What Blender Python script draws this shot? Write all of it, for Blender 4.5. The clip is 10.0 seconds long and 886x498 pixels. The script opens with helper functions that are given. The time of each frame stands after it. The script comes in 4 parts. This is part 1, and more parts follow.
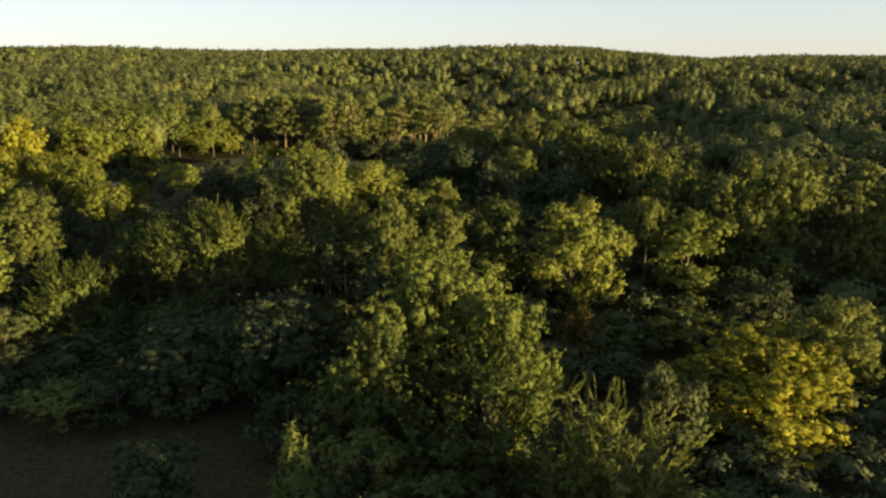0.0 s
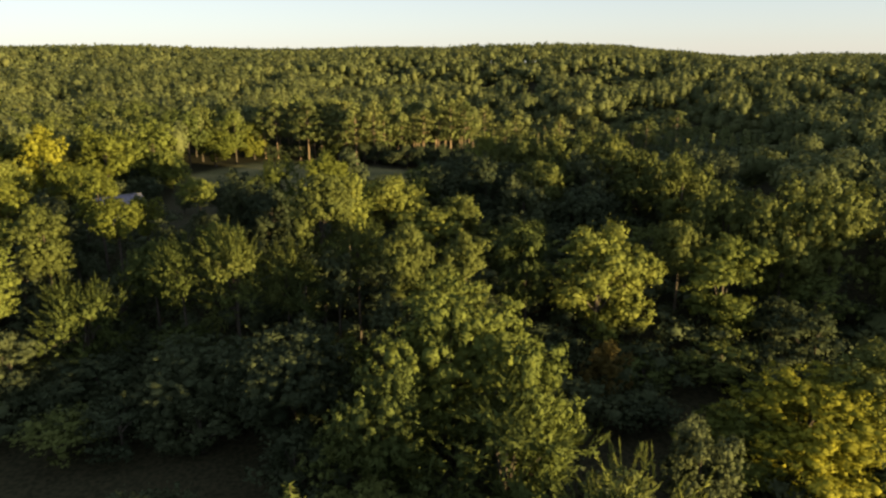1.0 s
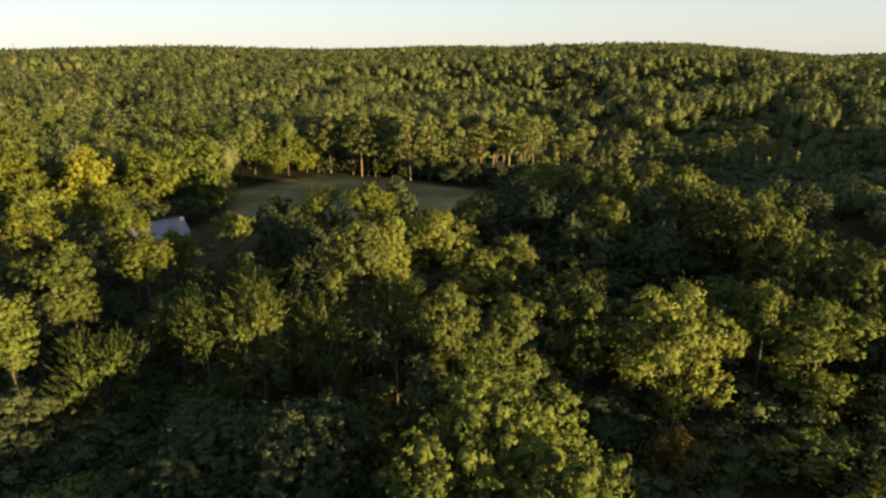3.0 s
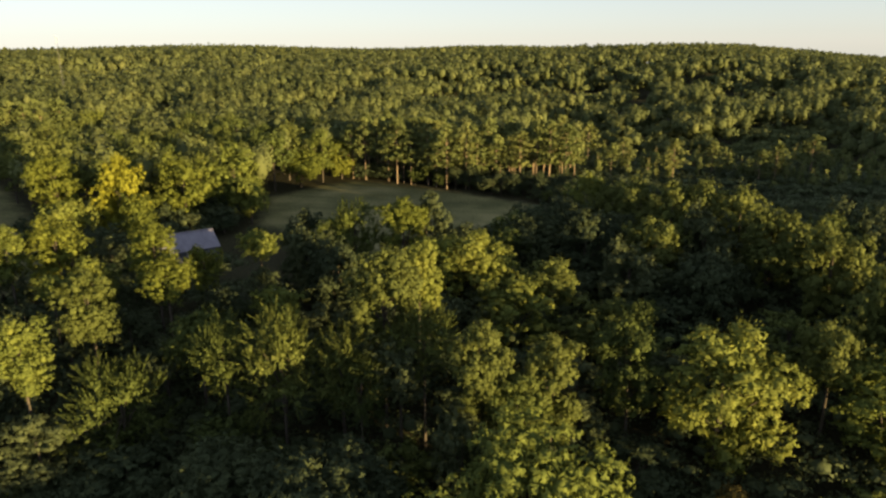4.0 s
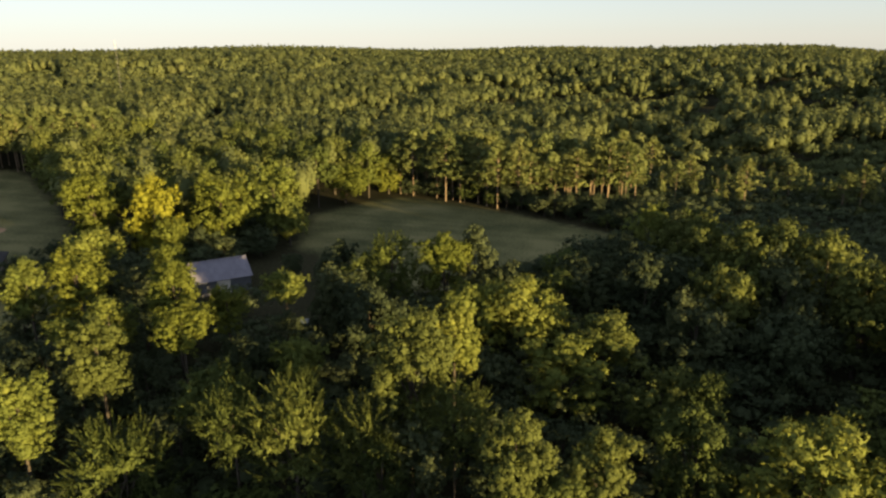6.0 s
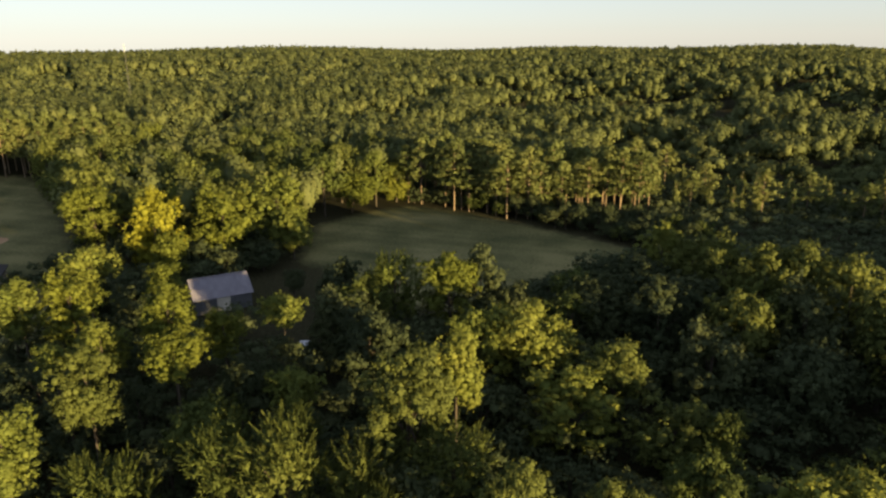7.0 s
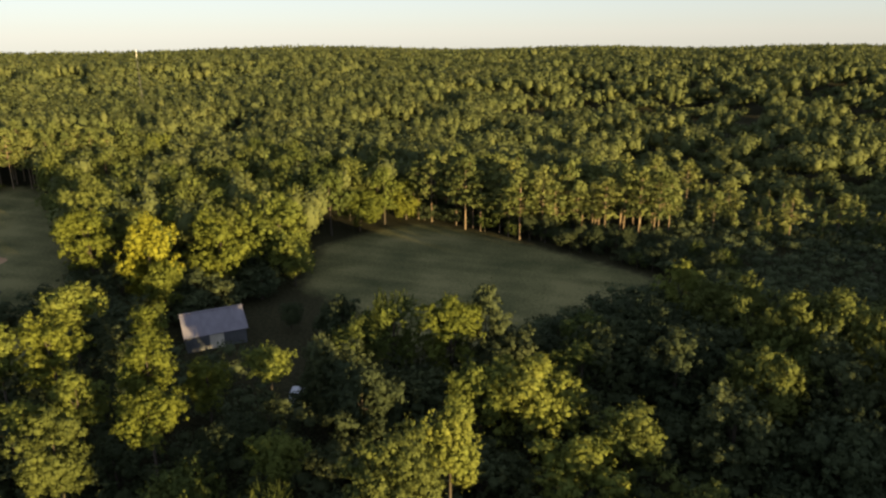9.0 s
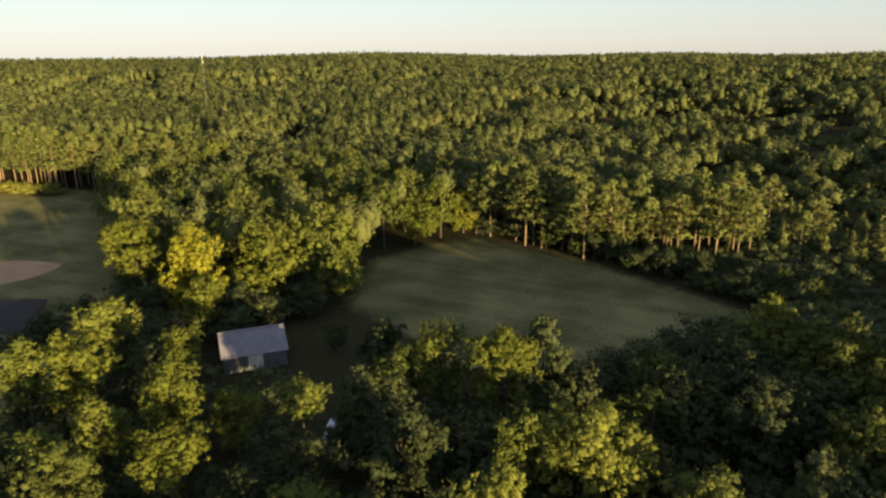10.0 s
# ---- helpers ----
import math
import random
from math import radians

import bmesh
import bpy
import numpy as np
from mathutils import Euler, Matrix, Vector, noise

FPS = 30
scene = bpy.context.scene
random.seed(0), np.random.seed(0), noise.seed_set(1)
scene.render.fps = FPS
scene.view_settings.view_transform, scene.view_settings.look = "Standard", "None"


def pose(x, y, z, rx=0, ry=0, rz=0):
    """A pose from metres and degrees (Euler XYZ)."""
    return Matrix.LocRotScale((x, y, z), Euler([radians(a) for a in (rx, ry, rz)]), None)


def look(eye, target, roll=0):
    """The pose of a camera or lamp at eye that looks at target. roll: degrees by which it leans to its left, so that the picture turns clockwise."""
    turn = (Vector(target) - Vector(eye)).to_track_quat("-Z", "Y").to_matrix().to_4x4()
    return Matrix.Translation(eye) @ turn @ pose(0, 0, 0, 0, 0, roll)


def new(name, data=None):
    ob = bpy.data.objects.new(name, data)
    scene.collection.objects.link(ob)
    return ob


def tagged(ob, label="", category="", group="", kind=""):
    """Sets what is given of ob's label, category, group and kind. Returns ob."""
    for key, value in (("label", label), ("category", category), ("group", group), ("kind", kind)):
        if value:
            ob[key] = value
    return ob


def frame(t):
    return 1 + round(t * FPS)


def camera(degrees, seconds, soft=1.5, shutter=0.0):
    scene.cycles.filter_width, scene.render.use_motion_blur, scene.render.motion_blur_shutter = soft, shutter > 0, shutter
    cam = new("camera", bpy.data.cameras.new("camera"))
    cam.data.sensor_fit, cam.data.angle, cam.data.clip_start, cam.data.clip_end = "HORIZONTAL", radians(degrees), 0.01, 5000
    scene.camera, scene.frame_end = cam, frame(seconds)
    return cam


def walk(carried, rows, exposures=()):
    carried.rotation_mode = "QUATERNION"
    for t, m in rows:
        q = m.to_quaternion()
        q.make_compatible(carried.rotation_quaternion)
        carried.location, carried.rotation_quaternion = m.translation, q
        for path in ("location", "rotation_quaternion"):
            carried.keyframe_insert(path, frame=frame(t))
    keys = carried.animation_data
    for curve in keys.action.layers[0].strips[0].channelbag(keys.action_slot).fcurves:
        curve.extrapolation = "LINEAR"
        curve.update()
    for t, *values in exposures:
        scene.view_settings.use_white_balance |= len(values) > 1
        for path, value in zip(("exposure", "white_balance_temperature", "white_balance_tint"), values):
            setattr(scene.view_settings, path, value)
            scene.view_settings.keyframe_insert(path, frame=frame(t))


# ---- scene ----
cam = camera(65.7, 10.0, soft=2.4)
PATH = [
    (0, (-1.326, -8.648, 32.229), (-1.339, -6.723, 31.687), -0.3),
    (0.5, (-0.735, -5.601, 33.639), (-0.791, -3.679, 33.091), -0.2),
    (1, (-0.137, -2.847, 35.06), (-0.231, -0.927, 34.506), -0.3),
    (1.5, (0.396, 0.006, 36.485), (0.264, 1.921, 35.925), -0.3),
    (2, (0.823, 2.826, 37.871), (0.652, 4.737, 37.307), -0.4),
    (2.5, (1.024, 6.175, 38.938), (0.805, 8.081, 38.372), -0.5),
    (4, (0.218, 16.696, 41.847), (-0.159, 18.575, 41.275), -0.3),
    (4.5, (-0.064, 20.306, 42.683), (-0.493, 22.173, 42.109), -0.3),
    (5, (-0.163, 23.442, 43.638), (-0.636, 25.299, 43.064), -0.3),
    (5.5, (-0.234, 26.351, 44.593), (-0.741, 28.198, 44.017), -0.3),
    (7, (-0.469, 34.152, 47.826), (-1.038, 35.978, 47.242), -0.4),
    (7.5, (-0.532, 36.423, 49.02), (-1.109, 38.245, 48.433), -0.4),
    (8, (-0.414, 38.698, 50.258), (-1.007, 40.515, 49.668), -0.4),
    (8.5, (-0.453, 41.074, 51.464), (-1.061, 42.885, 50.87), -0.4),
    (9, (-0.506, 43.672, 52.454), (-1.13, 45.476, 51.857), -0.5),
    (9.5, (-1.181, 47.345, 52.618), (-1.847, 49.135, 52.028), -0.5),
    (10, (-3.027, 53.642, 51.964), (-3.819, 55.385, 51.386), -0.5),
]
walk(cam, [(t, look(eye, target, roll)) for t, eye, target, roll in PATH], ((0, 1.72), (2.5, 1.70), (6, 1.64), (10, 1.58)))

# ---- light ----
SUN_AZ, SUN_EL = 120.0, 5.6            # clockwise from +y, degrees
world = bpy.data.worlds.new("sky")
scene.world = world
world.use_nodes = True
wn = world.node_tree.nodes
sky = wn.new("ShaderNodeTexSky")
sky.sky_type = "NISHITA"
sky.sun_disc = False
sky.sun_elevation, sky.sun_rotation = radians(SUN_EL), radians(SUN_AZ)
sky.air_density, sky.dust_density, sky.ozone_density = 0.85, 0.12, 2.6
wn["Background"].inputs["Strength"].default_value = 0.152
pale = wn.new("ShaderNodeHueSaturation")
pale.inputs["Saturation"].default_value = 0.58
world.node_tree.links.new(sky.outputs[0], pale.inputs["Color"])
soften = wn.new("ShaderNodeGamma")
soften.inputs["Gamma"].default_value = 0.5
world.node_tree.links.new(pale.outputs[0], soften.inputs["Color"])
world.node_tree.links.new(soften.outputs[0], wn["Background"].inputs["Color"])
sun = new("sun", bpy.data.lights.new("sun", "SUN"))
sun.data.energy, sun.data.angle, sun.data.color = 6.0, radians(0.6), (1.0, 0.72, 0.30)
sun_dir = Vector((math.sin(radians(SUN_AZ)) * math.cos(radians(SUN_EL)),
                  math.cos(radians(SUN_AZ)) * math.cos(radians(SUN_EL)), math.sin(radians(SUN_EL))))
sun.matrix_world = look(sun_dir * 300, (0, 0, 0))


# ---- materials ----
def material(name, rough=0.7, spec=0.3, metal=0.0):
    m = bpy.data.materials.new(name)
    m.use_nodes = True
    p = m.node_tree.nodes["Principled BSDF"]
    p.inputs["Roughness"].default_value = rough
    p.inputs["Specular IOR Level"].default_value = spec
    p.inputs["Metallic"].default_value = metal
    return m, m.node_tree.nodes, m.node_tree.links, p


def ramp(nodes, stops):
    r = nodes.new("ShaderNodeValToRGB")
    while len(r.color_ramp.elements) < len(stops):
        r.color_ramp.elements.new(0.5)
    for e, (at, c) in zip(r.color_ramp.elements, stops):
        e.position, e.color = at, (*c, 1)
    return r


def math_node(nodes, links, op, a, b):
    n = nodes.new("ShaderNodeMath")
    n.operation = op
    for k, v in enumerate((a, b)):
        if isinstance(v, (int, float)):
            n.inputs[k].default_value = v
        else:
            links.new(v, n.inputs[k])
    return n.outputs[0]


def leaf_material(name, dark, mid, light, through_light=0.32, attribute=False):
    """Foliage: the tone varies from tree to tree, in patches over the crown and from leaf to leaf."""
    m, n, l, p = material(name, 0.7, 0.08)
    geo = n.new("ShaderNodeNewGeometry")
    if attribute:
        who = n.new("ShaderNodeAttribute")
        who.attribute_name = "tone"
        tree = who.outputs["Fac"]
    else:
        who = n.new("ShaderNodeObjectInfo")
        tree = who.outputs["Random"]
    patch = n.new("ShaderNodeTexNoise")
    patch.inputs["Scale"].default_value = 0.035 if attribute else 0.35
    patch.inputs["Detail"].default_value = 2
    l.new(geo.outputs["Position"], patch.inputs["Vector"])
    f = math_node(n, l, "MULTIPLY", tree, 0.30 if attribute else 0.45)
    f = math_node(n, l, "ADD", f, math_node(n, l, "MULTIPLY", geo.outputs["Random Per Island"], 0.18 if attribute else 0.30))
    f = math_node(n, l, "ADD", f, math_node(n, l, "MULTIPLY", patch.outputs["Fac"], 0.55))
    f = math_node(n, l, "SUBTRACT", f, 0.04 if attribute else 0.15)
    r = ramp(n, [(0.1, dark), (0.5, mid), (0.9, light)])
    l.new(f, r.inputs["Fac"])
    l.new(r.outputs["Color"], p.inputs["Base Color"])
    tr = n.new("ShaderNodeBsdfTranslucent")
    l.new(r.outputs["Color"], tr.inputs["Color"])
    mix = n.new("ShaderNodeMixShader")
    mix.inputs["Fac"].default_value = through_light
    l.new(p.outputs["BSDF"], mix.inputs[1])
    l.new(tr.outputs["BSDF"], mix.inputs[2])
    l.new(mix.outputs[0], n["Material Output"].inputs["Surface"])
    return m


LEAF_GREEN = leaf_material("leaf_green", (0.049, 0.067, 0.023), (0.088, 0.113, 0.032), (0.143, 0.161, 0.046))
# Bright and dark leaf also put sun or shade into a tree's colour.
LEAF_BRIGHT = leaf_material("leaf_bright", (0.076, 0.101, 0.028), (0.130, 0.157, 0.038), (0.190, 0.202, 0.047))
LEAF_DARK = leaf_material("leaf_dark", (0.035, 0.049, 0.027), (0.064, 0.082, 0.041), (0.100, 0.118, 0.055))
LEAF_OLIVE = leaf_material("leaf_olive", (0.061, 0.078, 0.024), (0.105, 0.124, 0.036), (0.154, 0.175, 0.050))
LEAF_GOLD = leaf_material("leaf_gold", (0.136, 0.147, 0.021), (0.233, 0.233, 0.029), (0.319, 0.304, 0.034))
LEAF_LIME = leaf_material("leaf_lime", (0.071, 0.091, 0.021), (0.118, 0.138, 0.027), (0.163, 0.175, 0.031))
LEAF_RUST = leaf_material("leaf_rust", (0.068, 0.057, 0.020), (0.113, 0.089, 0.026), (0.165, 0.129, 0.036))
NEEDLE = leaf_material("pine_needle", (0.057, 0.075, 0.026), (0.105, 0.126, 0.043), (0.168, 0.179, 0.059), 0.22)
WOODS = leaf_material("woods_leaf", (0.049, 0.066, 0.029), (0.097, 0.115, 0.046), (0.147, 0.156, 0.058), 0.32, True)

# Light yellow-green: sunlight on the grass bank is put into the leaf colour.
SUNLIT_BANK = leaf_material("sunlit_bank_leaf", (0.110, 0.120, 0.030), (0.165, 0.170, 0.040), (0.220, 0.215, 0.050), 0.3, True)
# Dark brush: shade under and beside the trees is partly in this colour.
BRUSH = leaf_material("brush_leaf", (0.035, 0.046, 0.025), (0.063, 0.080, 0.038), (0.098, 0.114, 0.058), 0.2, True)


def bark_material(name, a, b):
    m, n, l, p = material(name, 0.9, 0.15)
    tc = n.new("ShaderNodeTexCoord")
    mp = n.new("ShaderNodeMapping")
    mp.inputs["Scale"].default_value = (3, 3, 0.5)
    no = n.new("ShaderNodeTexNoise")
    no.inputs["Scale"].default_value, no.inputs["Detail"].default_value = 3.0, 5
    l.new(tc.outputs["Object"], mp.inputs["Vector"])
    l.new(mp.outputs[0], no.inputs["Vector"])
    r = ramp(n, [(0.3, a), (0.7, b)])
    l.new(no.outputs["Fac"], r.inputs["Fac"])
    l.new(r.outputs["Color"], p.inputs["Base Color"])
    bu = n.new("ShaderNodeBump")
    bu.inputs["Strength"].default_value = 0.5
    l.new(no.outputs["Fac"], bu.inputs["Height"])
    l.new(bu.outputs[0], p.inputs["Normal"])
    return m


BARK = bark_material("bark", (0.035, 0.029, 0.023), (0.085, 0.072, 0.058))
PINE_BARK = bark_material("pine_bark", (0.11, 0.08, 0.055), (0.25, 0.19, 0.135))


def ground_material(name, stops, scale):
    m, n, l, p = material(name, 0.95, 0.1)
    geo = n.new("ShaderNodeNewGeometry")
    big = n.new("ShaderNodeTexNoise")
    big.inputs["Scale"].default_value, big.inputs["Detail"].default_value = scale, 4
    fine = n.new("ShaderNodeTexNoise")
    fine.inputs["Scale"].default_value, fine.inputs["Detail"].default_value = 1.7, 6
    l.new(geo.outputs["Position"], big.inputs["Vector"])
    l.new(geo.outputs["Position"], fine.inputs["Vector"])
    f = math_node(n, l, "ADD", math_node(n, l, "MULTIPLY", big.outputs["Fac"], 0.6),
                  math_node(n, l, "MULTIPLY", fine.outputs["Fac"], 0.4))
    r = ramp(n, stops)
    l.new(f, r.inputs["Fac"])
    l.new(r.outputs["Color"], p.inputs["Base Color"])
    bu = n.new("ShaderNodeBump")
    bu.inputs["Strength"].default_value, bu.inputs["Distance"].default_value = 0.6, 0.15
    l.new(fine.outputs["Fac"], bu.inputs["Height"])
    l.new(bu.outputs[0], p.inputs["Normal"])
    return m


DIRT = ground_material("bare_dirt", [(0.35, (0.31, 0.19, 0.115)), (0.65, (0.43, 0.29, 0.18))], 0.2)


def land_material():
    """Dry meadow grass where the land lies open, dark leaf litter under the trees; the lawn's shade is put into the
    litter colour.
    """
    m, n, l, p = material("meadow_litter_shade", 0.95, 0.05)
    geo = n.new("ShaderNodeNewGeometry")

    def noise_of(scale, detail, vector):
        no = n.new("ShaderNodeTexNoise")
        no.inputs["Scale"].default_value, no.inputs["Detail"].default_value = scale, detail
        l.new(vector, no.inputs["Vector"])
        return no.outputs["Fac"]

    mp = n.new("ShaderNodeMapping")
    mp.inputs["Rotation"].default_value = (0, 0, radians(24))
    mp.inputs["Scale"].default_value = (0.016, 0.17, 1)
    l.new(geo.outputs["Position"], mp.inputs["Vector"])
    fine = noise_of(1.7, 6, geo.outputs["Position"])
    f = math_node(n, l, "MULTIPLY", noise_of(1.0, 4, mp.outputs[0]), 0.26)
    f = math_node(n, l, "ADD", f, math_node(n, l, "MULTIPLY", noise_of(0.075, 6, geo.outputs["Position"]), 0.44))
    f = math_node(n, l, "ADD", f, math_node(n, l, "MULTIPLY", fine, 0.3))
    grass = ramp(n, [(0.39, (0.062, 0.068, 0.031)), (0.49, (0.116, 0.114, 0.053)), (0.58, (0.184, 0.170, 0.082))])
    l.new(f, grass.inputs["Fac"])
    # Darkened further so the open lawn holds its shade in the colour.
    litter = ramp(n, [(0.35, (0.023, 0.024, 0.013)), (0.65, (0.048, 0.044, 0.024))])
    l.new(fine, litter.inputs["Fac"])
    side = n.new("ShaderNodeAttribute")
    side.attribute_name = "tone"
    edge = math_node(n, l, "ADD", side.outputs["Fac"], math_node(n, l, "MULTIPLY", noise_of(0.4, 3, geo.outputs["Position"]), 6.0))
    mr = n.new("ShaderNodeMapRange")
    mr.inputs["From Min"].default_value, mr.inputs["From Max"].default_value = 1.0, 5.0
    l.new(edge, mr.inputs["Value"])
    mx = n.new("ShaderNodeMix")
    mx.data_type = "RGBA"
    l.new(mr.outputs["Result"], mx.inputs["Factor"])
    l.new(litter.outputs["Color"], mx.inputs["A"])
    l.new(grass.outputs["Color"], mx.inputs["B"])
    l.new(mx.outputs["Result"], p.inputs["Base Color"])
    bu = n.new("ShaderNodeBump")
    bu.inputs["Strength"].default_value, bu.inputs["Distance"].default_value = 0.6, 0.15
    l.new(fine, bu.inputs["Height"])
    l.new(bu.outputs[0], p.inputs["Normal"])
    return m


LAND = land_material()


# ---- mesh helpers ----
def mesh_of(name, verts, tris, normals, mat, tone=None, smooth=False):
    """A mesh from arrays of corners and faces; normals: how the leaves of a bough share its rounding, or None."""
    me = bpy.data.meshes.new(name)
    verts, tris = np.asarray(verts, np.float32), np.asarray(tris, np.int32)
    me.vertices.add(len(verts))
    me.vertices.foreach_set("co", verts.ravel())
    me.loops.add(tris.size)
    me.loops.foreach_set("vertex_index", tris.ravel())
    me.polygons.add(len(tris))
    k = tris.shape[1]
    me.polygons.foreach_set("loop_start", np.arange(0, tris.size, k, dtype=np.int32))
    if smooth or normals is not None:
        me.polygons.foreach_set("use_smooth", np.ones(len(tris), bool))
    if tone is not None:
        at = me.attributes.new("tone", "FLOAT", "POINT")
        at.data.foreach_set("value", np.asarray(tone, np.float32))
    me.materials.append(mat)
    me.update(calc_edges=True)
    if normals is not None:
        me.normals_split_custom_set_from_vertices(np.asarray(normals, np.float32))
    return me


def part(name, bm, mat, parent, label=""):
    me = bpy.data.meshes.new(name)
    bm.to_mesh(me)
    bm.free()
    me.materials.append(mat)
    ob = new(name, me)
    ob.parent = parent
    if label:
        ob["label"] = label
    return ob


def block(bm, lo, hi, m=None):
    """A box between two corners, added to bm."""
    v = [bm.verts.new((x, y, z)) for z in (lo[2], hi[2]) for y in (lo[1], hi[1]) for x in (lo[0], hi[0])]
    for q in ((0, 2, 3, 1), (4, 5, 7, 6), (0, 1, 5, 4), (2, 6, 7, 3), (0, 4, 6, 2), (1, 3, 7, 5)):
        bm.faces.new([v[i] for i in q])
    if m is not None:
        for a in v:
            a.co = m @ a.co


def unit(v):
    return v / np.maximum(np.linalg.norm(v, axis=-1, keepdims=True), 1e-9)


def tube(points, radii, sides=6):
    """A tapered tube along points: corners and triangles."""
    pts = np.asarray(points, float)
    V, F = [], []
    for i, (p, r) in enumerate(zip(pts, radii)):
        d = unit(pts[min(i + 1, len(pts) - 1)] - pts[max(i - 1, 0)])
        a = unit(np.cross(d, (0.3, 0.9, 0.1)))
        b = np.cross(d, a)
        for k in range(sides):
            w = 2 * math.pi * k / sides
            V.append(p + r * (a * math.cos(w) + b * math.sin(w)))
    for i in range(len(pts) - 1):
        for k in range(sides):
            a, b = i * sides + k, i * sides + (k + 1) % sides
            c, d = a + sides, b + sides
            F += [(a, b, d), (a, d, c)]
    return V, F, None


def join(pieces):
    V, F, N, o = [], [], [], 0
    for v, f, n in pieces:
        V.append(np.asarray(v, float))
        F.append(np.asarray(f, int) + o)
        N.append(n)
        o += len(v)
    return np.concatenate(V), np.concatenate(F), None if N[0] is None else np.concatenate(N)


def facing(T, out, share=0.72):
    """Triangles turned outwards, with normals between their own and the bough's."""
    own = unit(np.cross(T[:, 1] - T[:, 0], T[:, 2] - T[:, 0]))
    back = (own * out).sum(1) < 0
    T[back] = T[back][:, ::-1]
    own[back] *= -1
    N = unit(out * share + own * (1 - share))
    return T.reshape(-1, 3), np.arange(3 * len(T)).reshape(-1, 3), np.repeat(N, 3, 0)


def sprays(rng, at, out, size, leaflets=3, narrow=0.5, tilt=0.5, share=0.72):
    """Little fans of leaflets at the given places, facing out: corners and triangles."""
    n = len(at)
    nor = unit(out + rng.normal(0, tilt, (n, 3)))
    t1 = unit(np.cross(nor, rng.normal(0, 1, (n, 3))))
    t2 = np.cross(nor, t1)
    s = (size * rng.uniform(0.65, 1.35, n))[:, None]
    V = []
    turn = rng.uniform(0, 6.28, n)[:, None]
    for k in range(leaflets):
        a = turn + 6.283 * k / leaflets + rng.normal(0, 0.25, (n, 1))
        d = t1 * np.cos(a) + t2 * np.sin(a)
        e = np.cross(nor, d)
        root = at - d * s * 0.12
        V.append(np.stack([root + e * s * narrow * 0.5, at + d * s + nor * s * rng.normal(0, 0.18, (n, 1)), root - e * s * narrow * 0.5], 1))
    return facing(np.concatenate(V, 0), np.tile(unit(out), (leaflets, 1)), share)


def shoots(rng, root, way, length, pairs=3, size=0.42):
    """Upright shoots with narrow leaflets along them."""
    n = len(root)
    way = unit(way)
    L = (length * rng.uniform(0.6, 1.3, n))[:, None]
    side = unit(np.cross(way, rng.normal(0, 1, (n, 3))))
    V = []
    for k in range(pairs):
        u = 0.25 + 0.6 * k / max(pairs - 1, 1)
        for sgn in (-1, 1):
            d = unit(way * 1.0 + side * sgn * 0.45 + rng.normal(0, 0.15, (n, 3)))
            w = unit(np.cross(d, rng.normal(0, 1, (n, 3))))
            p = root + way * L * u
            s = size * rng.uniform(0.7, 1.3, (n, 1))
            V.append(np.stack([p + w * s * 0.15, p + d * s, p - w * s * 0.15], 1))
    p = root + way * L * 0.8
    w = unit(np.cross(way, rng.normal(0, 1, (n, 3))))
    V.append(np.stack([p + w * 0.12, p + way * L * 0.3, p - w * 0.12], 1))
    return facing(np.concatenate(V, 0), np.tile(way, (2 * pairs + 1, 1)))


G5 = (1 + 5 ** 0.5) / 2
ICO = unit(np.array([(-1, G5, 0), (1, G5, 0), (-1, -G5, 0), (1, -G5, 0), (0, -1, G5), (0, 1, G5), (0, -1, -G5), (0, 1, -G5), (G5, 0, -1), (G5, 0, 1), (-G5, 0, -1), (-G5, 0, 1)], float))
ICO_FACES = np.array([(0, 11, 5), (0, 5, 1), (0, 1, 7), (0, 7, 10), (0, 10, 11), (1, 5, 9), (5, 11, 4), (11, 10, 2), (10, 7, 6), (7, 1, 8),
                      (3, 9, 4), (3, 4, 2), (3, 2, 6), (3, 6, 8), (3, 8, 9), (4, 9, 5), (2, 4, 11), (6, 2, 10), (8, 6, 7), (9, 8, 1)])


def hearts(rng, centres, radii):
    """The dense inner leafage of boughs: a rough faceted lump for each."""
    n = len(centres)
    v = centres[:, None] + ICO[None] * rng.uniform(0.75, 1.1, (n, 12, 1)) * np.asarray(radii)[:, None, None]
    f = ICO_FACES[None] + 12 * np.arange(n)[:, None, None]
    return v.reshape(-1, 3), f.reshape(-1, 3), np.tile(ICO, (n, 1))


